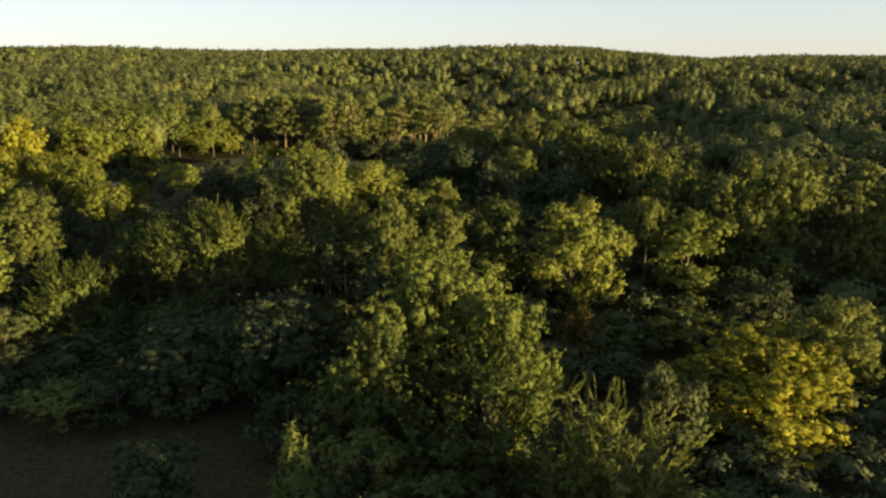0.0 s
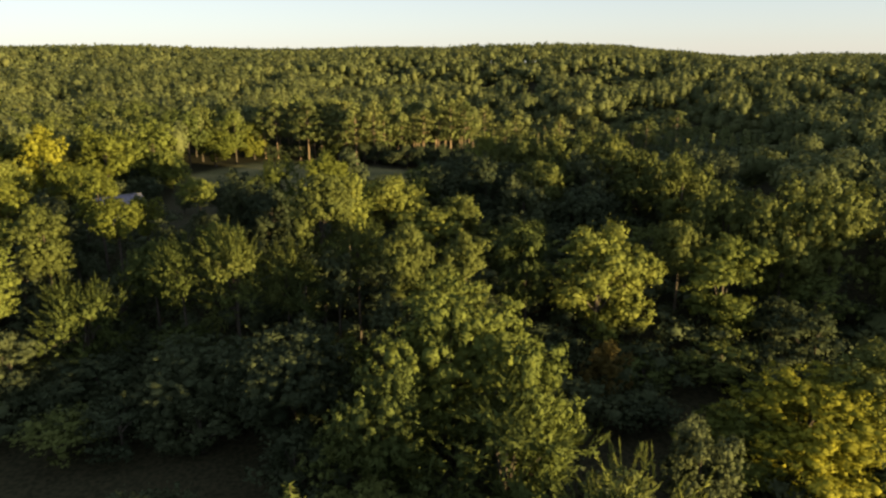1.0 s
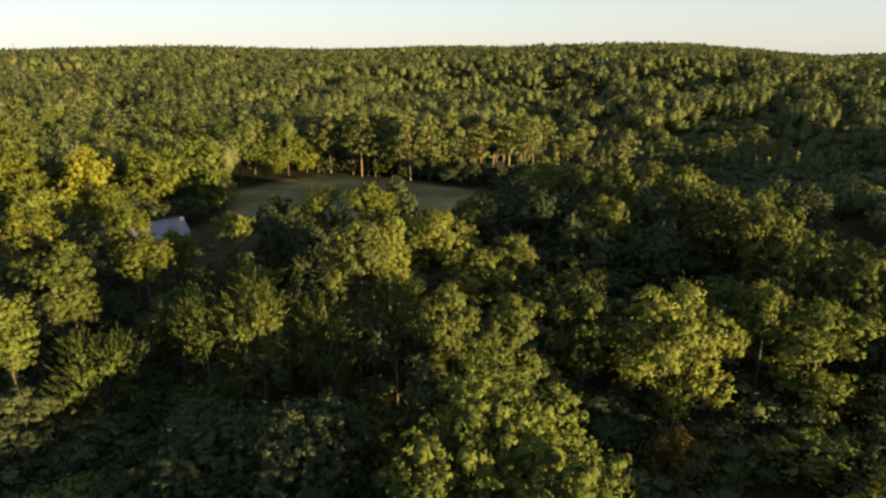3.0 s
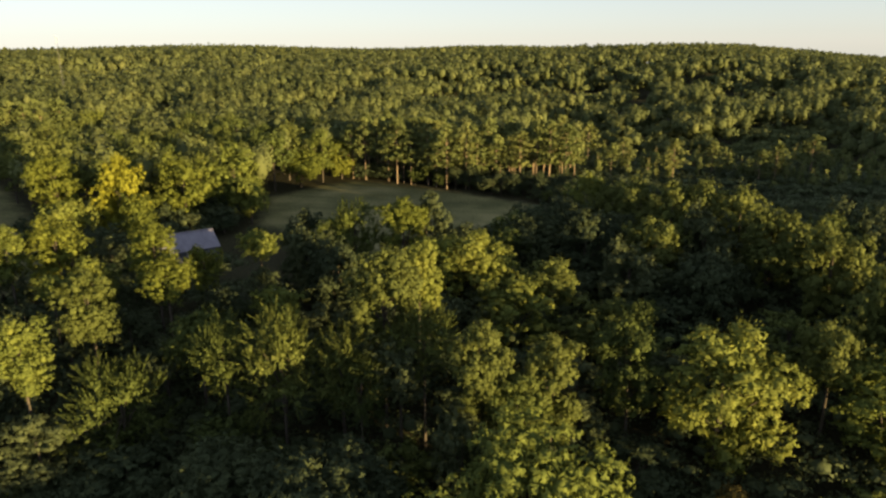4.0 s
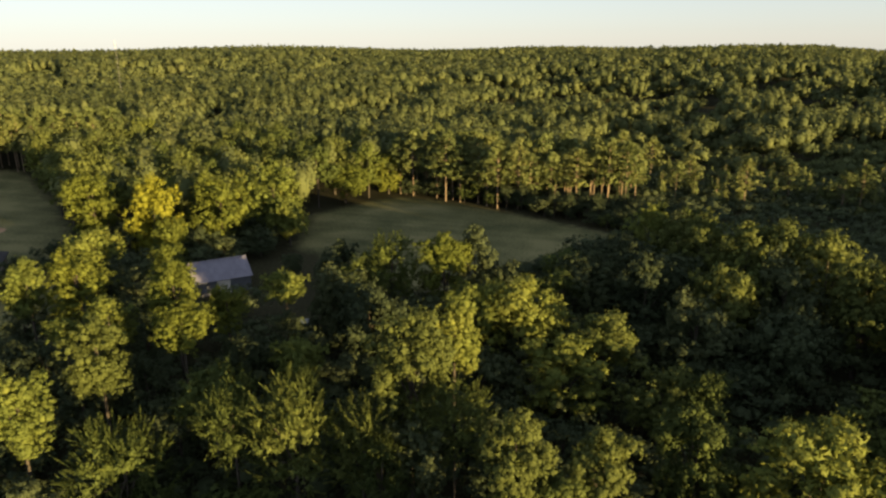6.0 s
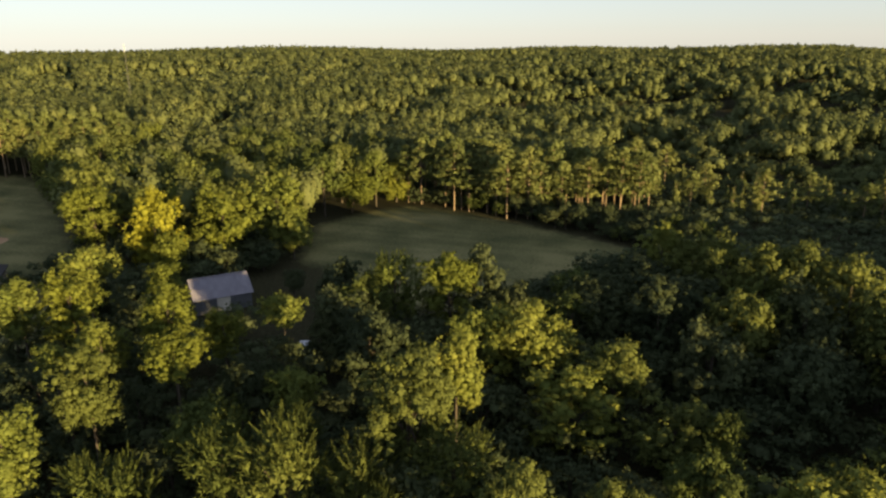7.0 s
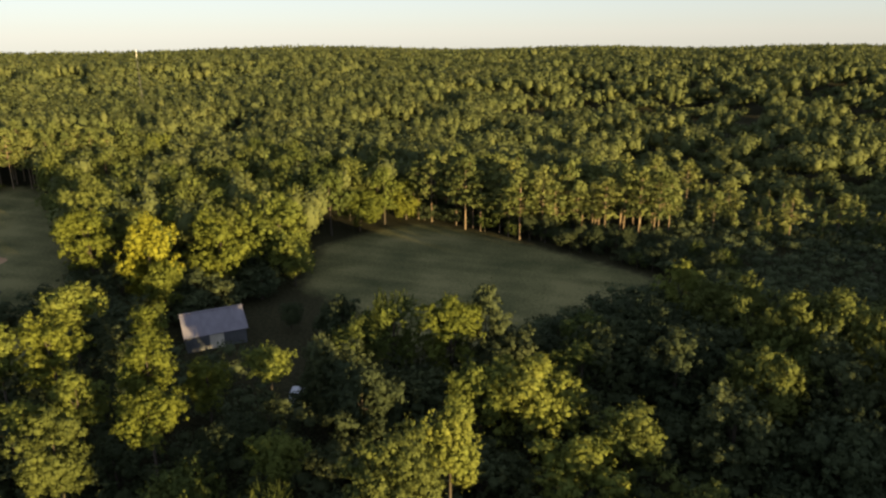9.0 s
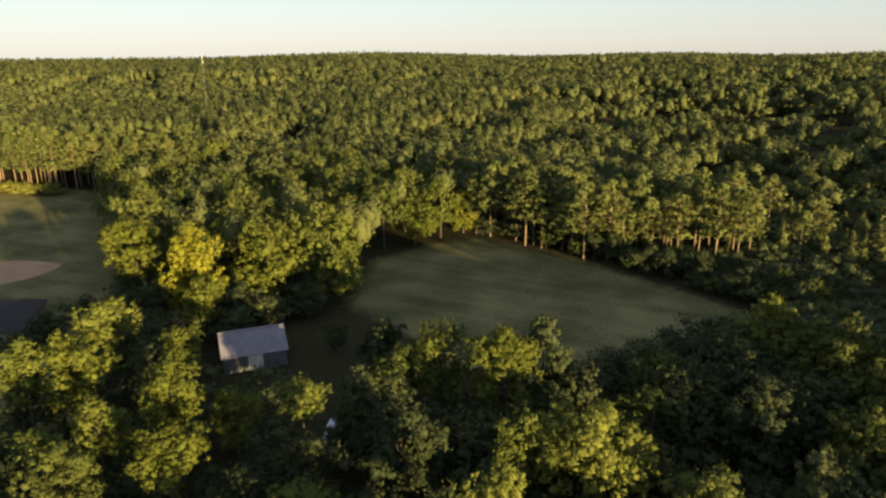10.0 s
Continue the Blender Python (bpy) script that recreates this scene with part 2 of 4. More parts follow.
# ---- tree models: 15 m high, crown 6 m in radius, unless said ----
def broadleaf(seed, style, tufts, each, size, lobes=34, H=15.0, q=0.75, low=0.1, narrow=0.8):
    """A crown of lobes, each set with tufts of leaves, and its forked wood."""
    rng = np.random.default_rng(seed)
    R = 6.0
    base = H * low
    mid, half = (base + H) / 2, (H - base) / 2
    d = unit(rng.normal(0, 1, (lobes, 3)) + (0, 0, 0.2))
    if style == "tufted":
        u, r = rng.uniform(0.60, 0.92, lobes), rng.uniform(0.22, 0.34, lobes) * R
    else:
        u, r = rng.uniform(0.45, 0.86, lobes), rng.uniform(0.26, 0.42, lobes) * R
    u *= 1 + 0.16 * np.sin(3 * np.arctan2(d[:, 1], d[:, 0]) + seed) * (1 - d[:, 2] ** 2)
    c = np.stack([d[:, 0] * R * u, d[:, 1] * R * u, mid + d[:, 2] * half * u], 1)
    wide = np.where(c[:, 2] < mid, 1.0, 1.0 - 0.30 * ((c[:, 2] - mid) / half) ** 2)
    c[:, :2] *= wide[:, None]
    c[:, 2] = np.minimum(c[:, 2], H - r * 0.85)
    pick = rng.choice(lobes, tufts, p=r ** 2 / (r ** 2).sum())
    w = unit(rng.normal(0, 1, (tufts, 3)) + unit(c[pick] - (0, 0, mid)) * 0.9 + (0, 0, 0.25))
    tc = c[pick] + w * (r[pick] * (0.62 + 0.40 * rng.random(tufts) + 0.40 * rng.random(tufts) ** 4))[:, None]
    tc[:, 2] = np.maximum(tc[:, 2], 0.6)
    tr = q * rng.uniform(0.65, 1.3, tufts)
    n = tufts * each
    v = unit(rng.normal(0, 1, (n, 3)) + np.repeat(w, each, 0) * 0.8 + (0, 0, 0.3))
    at = np.repeat(tc, each, 0) + v * (np.repeat(tr, each) * rng.uniform(0.6, 1.08, n))[:, None] * (1, 1, 0.8)
    out = unit(v * 0.85 + np.repeat(w, each, 0) * 0.35 + (0, 0, 0.15))
    pieces = []
    if style == "spiky":
        plume = rng.random(tufts) < 0.85
        per = 3
        root = np.repeat(tc[plume], per, 0) + rng.normal(0, 0.25, (plume.sum() * per, 3))
        way = np.repeat(w[plume], per, 0) * 1.2 + (0, 0, 0.7) + rng.normal(0, 0.28, (plume.sum() * per, 3))
        pieces.append(shoots(rng, root, way, 2.5, 9, 0.46))
        keep = rng.random(n) < 0.6
        pieces.append(sprays(rng, at[keep] - v[keep] * 0.3, out[keep], size, 3, narrow))
    else:
        pieces.append(sprays(rng, at, out, size, 3, narrow))
        tip = rng.random(tufts) < 0.3
        pieces.append(shoots(rng, tc[tip] + w[tip] * tr[tip][:, None] * 0.7, w[tip] * 1.2 + (0, 0, 0.4), 1.0, 2, size * 1.1))
    inner = n // 5
    pk = rng.choice(lobes, inner)
    ia = c[pk] * (0.75, 0.75, 1) + rng.normal(0, 0.5, (inner, 3))
    pieces.append(sprays(rng, ia, rng.normal(0, 1, (inner, 3)), size * 2.0))
    pieces.append(hearts(rng, c, r * (0.2 if style == "spiky" or lobes > 60 else 0.38)))
    crown = join(pieces)
    wood = [tube([(0, 0, -0.6), (0.05, 0, 0.4), (0.1, 0.1, H * 0.2), (0, 0.1, H * 0.47), (0.1, 0, H * 0.73)], [0.42, 0.33, 0.27, 0.19, 0.07], 7)]
    for k in range(9):
        e = c[rng.integers(lobes)]
        z0 = rng.uniform(0.12, 0.53) * H
        wood.append(tube([(0.05, 0.05, z0), (e[0] * 0.45, e[1] * 0.45, z0 + (e[2] - z0) * 0.6), tuple(e)], [0.15, 0.09, 0.03], 5))
    return crown, join(wood)


def pine(seed, whorls=14, per=6, H=20.0, bare=0.40, R=3.4, fan=8, size=0.68):
    """A tall pine with a bare stem and a tufted top."""
    rng = np.random.default_rng(seed)
    wood = [tube([(0, 0, -0.6), (0.05, 0, H * 0.3), (0, 0.1, H * 0.65), (0.05, 0, H)], [0.22, 0.18, 0.13, 0.03], 7)]
    at, out = [], []
    for i in range(whorls):
        f = i / (whorls - 1)
        z = H * (bare + (0.985 - bare) * f)
        reach = R * (0.55 + 0.75 * math.sin(math.pi * min(1, 0.22 + 0.78 * f)) - 0.42 * f)
        for k in range(per):
            if rng.random() < 0.18:
                continue
            a = rng.uniform(0, 6.28)
            q = reach * rng.uniform(0.55, 1.1)
            tip = np.array((math.cos(a) * q, math.sin(a) * q, z + q * rng.uniform(0.0, 0.35)))
            wood.append(tube([(0, 0, z), tuple(tip)], [0.05, 0.015], 3))
            cl = tip + rng.normal(0, 1, (fan, 3)) * (0.55, 0.55, 0.30)
            at.append(cl)
            at.append(tip * (0.6, 0.6, 1) + rng.normal(0, 1, (fan // 2, 3)) * (0.4, 0.4, 0.22))
            out.append(cl - tip + (0, 0, 0.5))
            out.append(rng.normal(0, 1, (fan // 2, 3)) + (0, 0, 0.8))
    at, out = np.concatenate(at), np.concatenate(out)
    return sprays(rng, at, unit(out), size, 3, 0.55, 0.6), join(wood)


def cone_tree(seed, cards, size, H=10.0, R=2.6, power=0.75):
    """A dense conical evergreen."""
    rng = np.random.default_rng(seed)
    f = 1 - np.sqrt(rng.random(cards))
    a = rng.uniform(0, 6.28, cards)
    lump = 1 + 0.22 * np.sin(a * 5 + f * 23) + 0.15 * np.sin(a * 3 - f * 37)
    r = R * (1 - f) ** power * lump * rng.uniform(0.75, 1.05, cards)
    at = np.stack([np.cos(a) * r, np.sin(a) * r, 0.3 + f * (H - 0.6)], 1)
    out = np.stack([np.cos(a), np.sin(a), np.full(cards, 0.7)], 1)
    wood = tube([(0, 0, -0.5), (0, 0, H * 0.5), (0, 0, H * 0.96)], [0.2, 0.13, 0.02], 6)
    return sprays(rng, at, out, size, 3, 0.5, 0.5), wood


MODELS = {}


def model(kind, crown, wood, bark, H, R):
    MODELS.setdefault(kind, []).append((mesh_of("crown", *crown, LEAF_GREEN), mesh_of("trunk", *wood, bark, smooth=True), H, R))


for i in range(4):
    model("oak", *broadleaf(10 + i, "round", 440, 16, 0.28, q=0.58), BARK, 15, 6)
for i in range(3):
    model("tufted", *broadleaf(20 + i, "tufted", 520, 16, 0.29, 42, 19.0, 0.64), BARK, 19, 6)
    model("spiky", *broadleaf(30 + i, "spiky", 170, 14, 0.34, 34, 15.0, 0.8), BARK, 15, 6)
for i in range(5):
    model("wood", *broadleaf(40 + i, ("round", "tufted")[i % 2], 190, 10, 0.36, 28, 15.0, 0.72), BARK, 15, 6)
MODELS["canopy"] = MODELS["wood"]
for i in range(2):
    model("great", *broadleaf(70 + i, "round", 760, 16, 0.205, 56, 15.0, 0.42), BARK, 15, 6)
for i in range(4):
    model("pine", *pine(50 + i), PINE_BARK, 20, 3.2)
model("cone", *cone_tree(60, 2200, 0.36), BARK, 10, 2.6)
for i in range(2):
    model("young", *cone_tree(62 + i, 300, 0.58, 7.0, 1.9, 0.9), PINE_BARK, 7, 1.9)


# ---- the lie of the land ----
def smooth(v, a, b):
    u = np.clip((v - a) / (b - a), 0, 1)
    return u * u * (3 - 2 * u)


RIDGE_AZ = (-180, -60, -35, -27, -21, -17, -11, 0, 10, 18, 29, 40, 57, 90, 180)
RIDGE_Z = (8, 10, 13, 13, 12, 17, 22.5, 21.5, 22, 21, 23, 22, 21.5, 16, 8)


def land(x, y):
    x, y = np.asarray(x, float), np.asarray(y, float)
    dist = np.hypot(x, y - 20)
    az = np.degrees(np.arctan2(-x, y - 20))
    h = np.interp(az, RIDGE_AZ, RIDGE_Z)
    near = -12.5 * (1 - smooth(y, 66, 134))
    far = h * smooth(dist, 230, 640) - (h + 80) * smooth(dist, 740, 1900)
    roll = smooth(dist, 230, 420) * (1.6 * np.sin(x / 61 + 1) * np.sin(y / 83) + 1.2 * np.sin(x / 37 - y / 53))
    return near + far + roll


def ground_z(x, y):
    return float(land(x, y))


FIELD = ((-86, 196), (-78, 214), (-70, 223), (-57, 221), (-35, 212), (-14, 201), (2, 192), (8, 182), (-9, 176), (-22, 158),
         (-24, 146), (-34, 138), (-48, 126), (-58, 126), (-68, 132), (-88, 131), (-84, 146), (-78, 158), (-79, 176))
MEADOW = ((-86, 196), (-78, 214), (-70, 223), (-57, 221), (-35, 212), (-14, 201), (2, 192), (8, 182), (-9, 176), (-22, 158),
          (-24, 147), (-42, 147), (-62, 160), (-76, 166), (-79, 176))
PADDOCK = ((-94, 112), (-98, 124), (-112, 140), (-124, 151), (-165, 187), (-216, 224), (-262, 206), (-300, 160), (-240, 60), (-120, 82))
LAWN = ((-75, 66), (-44, 68), (-35, 68), (-27, 73), (-20, 60), (-14, 54), (-14, 30), (-80, 30))
GLADE = ((9, 63), (20, 58), (28, 72), (37, 80), (33, 86), (20, 75), (12, 72))


def edge_distance(x, y, poly):
    """How far inside an outline places lie, in metres; outside: minus."""
    best, odd = np.full(x.shape, 1e9), np.zeros(x.shape, bool)
    for (x0, y0), (x1, y1) in zip(poly, poly[1:] + poly[:1]):
        dx, dy = x1 - x0, y1 - y0
        k = np.clip(((x - x0) * dx + (y - y0) * dy) / (dx * dx + dy * dy), 0, 1)
        best = np.minimum(best, np.hypot(x - x0 - k * dx, y - y0 - k * dy))
        if dy:
            odd ^= ((y0 > y) != (y1 > y)) & (x < x0 + (y - y0) / dy * dx)
    return np.where(odd, best, -best)


u = np.linspace(-1, 1, 301)
axis = np.sinh(u * 5.2) / math.sinh(5.2) * 4600
gx, gy = np.meshgrid(axis - 40, axis + 130)
gv = np.stack([gx.ravel(), gy.ravel(), land(gx, gy).ravel()], 1)
i0 = (np.arange(300)[:, None] * 301 + np.arange(300)[None, :]).ravel()
gf = np.stack([i0, i0 + 1, i0 + 302, i0 + 301], 1)
# Lawn left out: it takes the dark litter tone in place of shade.
open_side = np.clip(np.maximum(edge_distance(gv[:, 0], gv[:, 1], MEADOW), edge_distance(gv[:, 0], gv[:, 1], PADDOCK)), -20, 20)
tagged(new("ground", mesh_of("ground", gv, gf, None, LAND, open_side, True)), "dry meadow grass and leaf litter, darkened for lawn shade", "ground", kind="structure")


def inside(x, y, poly):
    c = False
    for (x0, y0), (x1, y1) in zip(poly, poly[1:] + poly[:1]):
        if (y0 > y) != (y1 > y) and x < x0 + (y - y0) / (y1 - y0) * (x1 - x0):
            c = not c
    return c


def open_land(x, y):
    return inside(x, y, FIELD) or inside(x, y, PADDOCK) or inside(x, y, LAWN) or inside(x, y, GLADE)


# ---- trees ----
PLANTED = []
chance = random.Random(7)
SAYS = {LEAF_GREEN: "green", LEAF_BRIGHT: "bright yellow-green", LEAF_DARK: "dark green", LEAF_OLIVE: "grey-olive",
        LEAF_GOLD: "golden yellow", LEAF_LIME: "lime-yellow", LEAF_RUST: "rusty brown-green", NEEDLE: "olive-green"}
KIND = {"oak": ("broadleaf_tree", "broadleaf tree with a rounded full crown", "tree"),
        "tufted": ("broadleaf_tree", "broadleaf tree with tufted billowing boughs", "tree"),
        "spiky": ("broadleaf_tree", "broadleaf tree with feathery upright shoots", "tree"),
        "wood": ("woodland_tree", "woodland tree in the closed canopy", "tree"),
        "canopy": ("canopy_tree", "broad-crowned tree of the far wood's edge", "tree"),
        "pine": ("pine_tree", "tall pine with a bare straight trunk", "pine"),
        "cone": ("cedar_tree", "small conical evergreen at the clearing's edge", "cedar"),
        "young": ("young_pine", "young conical pine at the wood's edge", "pine")}


DEEP = {"oak": 1.25, "tufted": 0.9, "spiky": 1.2, "wood": 1.25, "canopy": 1.15}


def plant(kind, x, y, top, R, leaf, variant=None, group="", deep_by=1.0):
    z = ground_z(x, y)
    h = max(top - z, 2.0)
    models = MODELS["great" if kind == "oak" and R > 7.3 else kind]
    crown, wood, H, R0 = models[chance.randrange(len(models)) if variant is None else variant % len(models)]
    name, says, cat = KIND[kind]
    tree = new(name)
    tree.matrix_basis = pose(x, y, z, 0, 0, chance.uniform(0, 360))
    deep = h / H if kind in ("pine", "cone", "young") else min(h / H, deep_by * DEEP[kind] * R / R0)
    lift = h - H * deep
    if lift > 0.3:
        wood = wood.copy()
        co = np.empty(3 * len(wood.vertices), np.float32)
        wood.vertices.foreach_get("co", co)
        co[2::3] = np.where(co[2::3] > 0.45, co[2::3] * deep + lift, co[2::3])
        wood.vertices.foreach_set("co", co)
        wood.update()
    a, b = new("trunk", wood), new("crown", crown)
    a.parent = b.parent = tree
    a.scale = (R / R0, R / R0, 1.0 if lift > 0.3 else h / H)
    b.scale = (R / R0, R / R0, deep)
    b.location.z = lift
    b.material_slots[0].link = "OBJECT"
    b.material_slots[0].material = leaf
    tagged(tree, SAYS[leaf] + " " + says, cat, group or cat + "s of the wood")
    PLANTED.append((x, y, top, R))


G, B, D, O, Y, L, U, N = LEAF_GREEN, LEAF_BRIGHT, LEAF_DARK, LEAF_OLIVE, LEAF_GOLD, LEAF_LIME, LEAF_RUST, NEEDLE
# foreground
plant("tufted", 17.8, 93, 11.6, 6.8, B, 0, deep_by=1.5)
plant("tufted", 7.5, 95, 11.0, 3.9, G, 1, deep_by=1.4)
plant("oak", 17.3, 81, -2.0, 3.4, U, 0)
plant("tufted", 36.5, 95, 8.8, 6.6, B, 2, deep_by=1.4)
plant("oak", 30.5, 97.5, 11.4, 3.4, O, 1)
plant("oak", 40.5, 106, 16.2, 6.0, O, 1, deep_by=1.15)
plant("oak", 47, 100, 15.5, 5.5, O, 2, deep_by=1.15)
plant("oak", 55, 102, 16.6, 6.5, O, 3, deep_by=1.15)
plant("oak", 66, 100, 14.5, 6.0, O, 0, deep_by=1.15)
plant("oak", 38.0, 68.5, 0.4, 8.6, Y, 1)
plant("oak", 28.0, 65, -3.2, 6.4, L, 2)
plant("oak", 35.5, 60, -2.8, 6.6, Y, 0)
plant("oak", 22.5, 58, 0.4, 4.0, D, 2)
plant("tufted", 47, 70, 4.2, 5.2, G, 0)
plant("spiky", 3.0, 55, 2.2, 7.5, G, 0)
plant("spiky", 12.5, 42, 3.4, 6.0, G, 1)
plant("cone", -14.6, 43.4, 2.8, 3.7, G, 0)
plant("oak", -29.8, 48, -2.4, 4.2, D, 3)
plant("oak", -51, 79, -4.2, 6.8, D, 0)
plant("oak", -36, 76, 0.0, 7.6, D, 1)
plant("spiky", -55, 84.5, 4.4, 5.4, G, 2)
plant("oak", -62, 78, -1.0, 5.0, D, 0)
plant("oak", -9.6, 59, 5.0, 5.0, G, 2)
plant("oak", -2.8, 70, 10.2, 8.6, B, 3)
plant("oak", 6.0, 61, 6.4, 5.0, B, 0)
plant("oak", -22, 71, 4.4, 7.6, D, 1)
plant("spiky", -27, 89, 9.0, 3.8, G, 2)
plant("spiky", -33.5, 86, 10.8, 4.6, G, 0)
plant("spiky", -41.5, 87, 9.5, 3.6, G, 1)
# towards the barn
plant("tufted", -22.5, 92.5, 18.8, 4.6, O, 1, deep_by=1.2)
plant("oak", -19.5, 88.5, 9.5, 3.6, D, 1)
plant("oak", -10.5, 80.5, 4.6, 3.8, D, 0)
plant("oak", -4.2, 79.5, 3.8, 3.6, D, 3)
plant("oak", -47.4, 110.5, 8.4, 3.2, D, 0)
plant("tufted", -9.4, 84, 13.8, 3.5, O, 0, deep_by=1.4)
plant("tufted", -1.4, 85.5, 11.6, 3.6, O, 2, deep_by=1.3)
plant("tufted", -5, 82, 8.6, 3.0, G, 1)
plant("spiky", -16.7, 89.5, 12.0, 3.2, G, 1)
plant("spiky", -23.6, 86, 6.4, 3.0, G, 0)
plant("oak", 9.8, 107.5, 8.6, 2.4, G, 3)
plant("spiky", -36, 92, 9.6, 2.8, G, 2)
plant("oak", -49.7, 102.5, 8.6, 2.6, D, 1)
plant("oak", -20.5, 103, 16.6, 3.4, B, 2)
plant("oak", -22, 120.5, 13.0, 3.8, B, 1)
plant("oak", -15.5, 121, 13.4, 6.2, B, 3, deep_by=1.2)
plant("oak", -8, 112, 8.6, 6.4, B, 0)
plant("tufted", -3.4, 118.5, 10.4, 4.2, G, 1)
plant("oak", 4.2, 109.5, 7.6, 5.2, O, 2)
plant("tufted", -30.6, 133.8, 15.4, 5.4, L, 2)
plant("oak", -26.5, 139, 15.0, 4.6, D, 0)
plant("oak", -20.5, 137, 11.0, 3.6, D, 1)
plant("oak", -23.5, 131, 9.0, 4.2, D, 2)
plant("spiky", -40, 134, 13.0, 4.8, B, 0)
plant("oak", -45, 133, 11.0, 4.6, G, 3)
plant("oak", -51, 138, 11.0, 3.8, D, 0)
plant("oak", -56, 143, 7.4, 2.8, D, 1)
plant("oak", -66, 146, 5.4, 2.2, D, 3)
plant("oak", -48.6, 113, 14.6, 3.0, B, 1, deep_by=0.7)
plant("oak", -49.4, 121.6, ground_z(-49.4, 121.6) + 4.4, 2.2, D, 2)
plant("oak", -58, 112, 11.4, 3.3, L, 2, deep_by=0.74)
plant("oak", -63.6, 107.5, 15.6, 3.9, L, 0, deep_by=0.74)
plant("oak", -56.5, 99.5, 13.6, 3.8, L, 1, deep_by=0.74)
plant("oak", -72.8, 118.5, 14.8, 2.9, L, 2, deep_by=0.74)
# Two trees added to keep the sun off the barn roof.
plant("oak", -44, 121, 13.0, 4.8, D, 2)
plant("oak", -37, 116, 13.5, 5.0, D, 1)
plant("oak", -83, 110, 15.0, 4.8, L, 2, deep_by=0.74)
plant("oak", -90, 107, 13.8, 4.0, B, 0, deep_by=0.74)
plant("oak", -88, 118.5, 16.8, 4.3, B, 1, deep_by=0.74)
plant("oak", -72, 103.5, 11.0, 3.6, B, 0, deep_by=0.74)
plant("oak", -73, 96.5, 11.0, 2.3, B, 1, deep_by=0.74)
plant("oak", -64.5, 93, 12.4, 4.0, O, 0, deep_by=0.85)
plant("oak", -66, 82, 10.6, 4.0, B, 2, deep_by=0.85)
plant("oak", -41, 102, 9.6, 3.2, B, 1, deep_by=0.74)
plant("oak", -49, 94, 9.0, 4.4, G, 1)
# behind the barn
plant("oak", -98, 147, 18.6, 6.0, Y, 0)
plant("tufted", -116, 150, 18.8, 5.6, L, 1)
plant("oak", -89, 158, 18.0, 7.0, L, 2)
plant("oak", -90, 142, 12.4, 3.8, L, 3)
plant("oak", -85, 174, 17.8, 7.0, B, 0)
plant("oak", -77.5, 167, 11.8, 4.2, B, 1)
plant("oak", -126, 161, 21.8, 6.2, O, 2)
plant("oak", -83, 211, 12.0, 6.8, L, 3)
plant("oak", -75.5, 227, 11.5, 5.0, L, 0)
plant("oak", -116.5, 128.5, 5.6, 3.6, D, 0)
plant("oak", -112, 133, 7.6, 4.0, D, 2)
plant("oak", -115.5, 122.5, 4.6, 3.2, D, 1)
# the dark stand by the meadow, its shade partly in the dark leaf
plant("oak", -1, 152, 13.4, 6.4, D, 1)
plant("oak", -9, 150, 11.6, 6.0, D, 2)
plant("oak", 6, 140, 13.0, 7.0, D, 3)
plant("oak", 3.6, 162, 11.0, 5.0, D, 0)
plant("oak", 17, 151, 11.5, 6.0, D, 1)
plant("oak", 12, 171, 8.0, 5.0, D, 0)
plant("oak", 27, 148, 11.0, 6.0, D, 2)
for x, y, top, r, leaf, v in ((-2.0, 146, 14.2, 5.0, D, 3), (-7.0, 138, 13.4, 5.0, D, 1), (2.0, 134, 14.0, 5.6, D, 0), (9.0, 123, 12.4, 5.4, D, 2), (20.0, 121, 13.0, 5.6, D, 1), (2.0, 155.5, 16.6, 4.2, B, 0), (7.0, 151.5, 16.8, 4.2, O, 1), (11.8, 146, 18.0, 5.0, O, 2),
                              (17.0, 142.5, 17.6, 4.8, O, 0), (22.4, 144, 18.8, 5.8, O, 3), (28.0, 139.5, 17.8, 5.2, O, 0),
                              (13.4, 131, 15.4, 4.8, O, 1), (21.5, 133, 16.0, 5.0, D, 2), (30.4, 129, 17.4, 5.4, O, 3), (37.5, 122, 17.0, 5.4, O, 2)):
    plant("oak", x, y, top, r, leaf, v, deep_by=0.95)
HERO = len(PLANTED)


def canopy(x, y):
    """The canopy's height round a place, from the trees about it."""
    w = s = 0.0
    for a, b, t, r in PLANTED[:HERO]:
        k = 1 / (9 + (a - x) ** 2 + (b - y) ** 2) ** 1.5
        w, s = w + k, s + k * (t - ground_z(a, b))
    return s / w


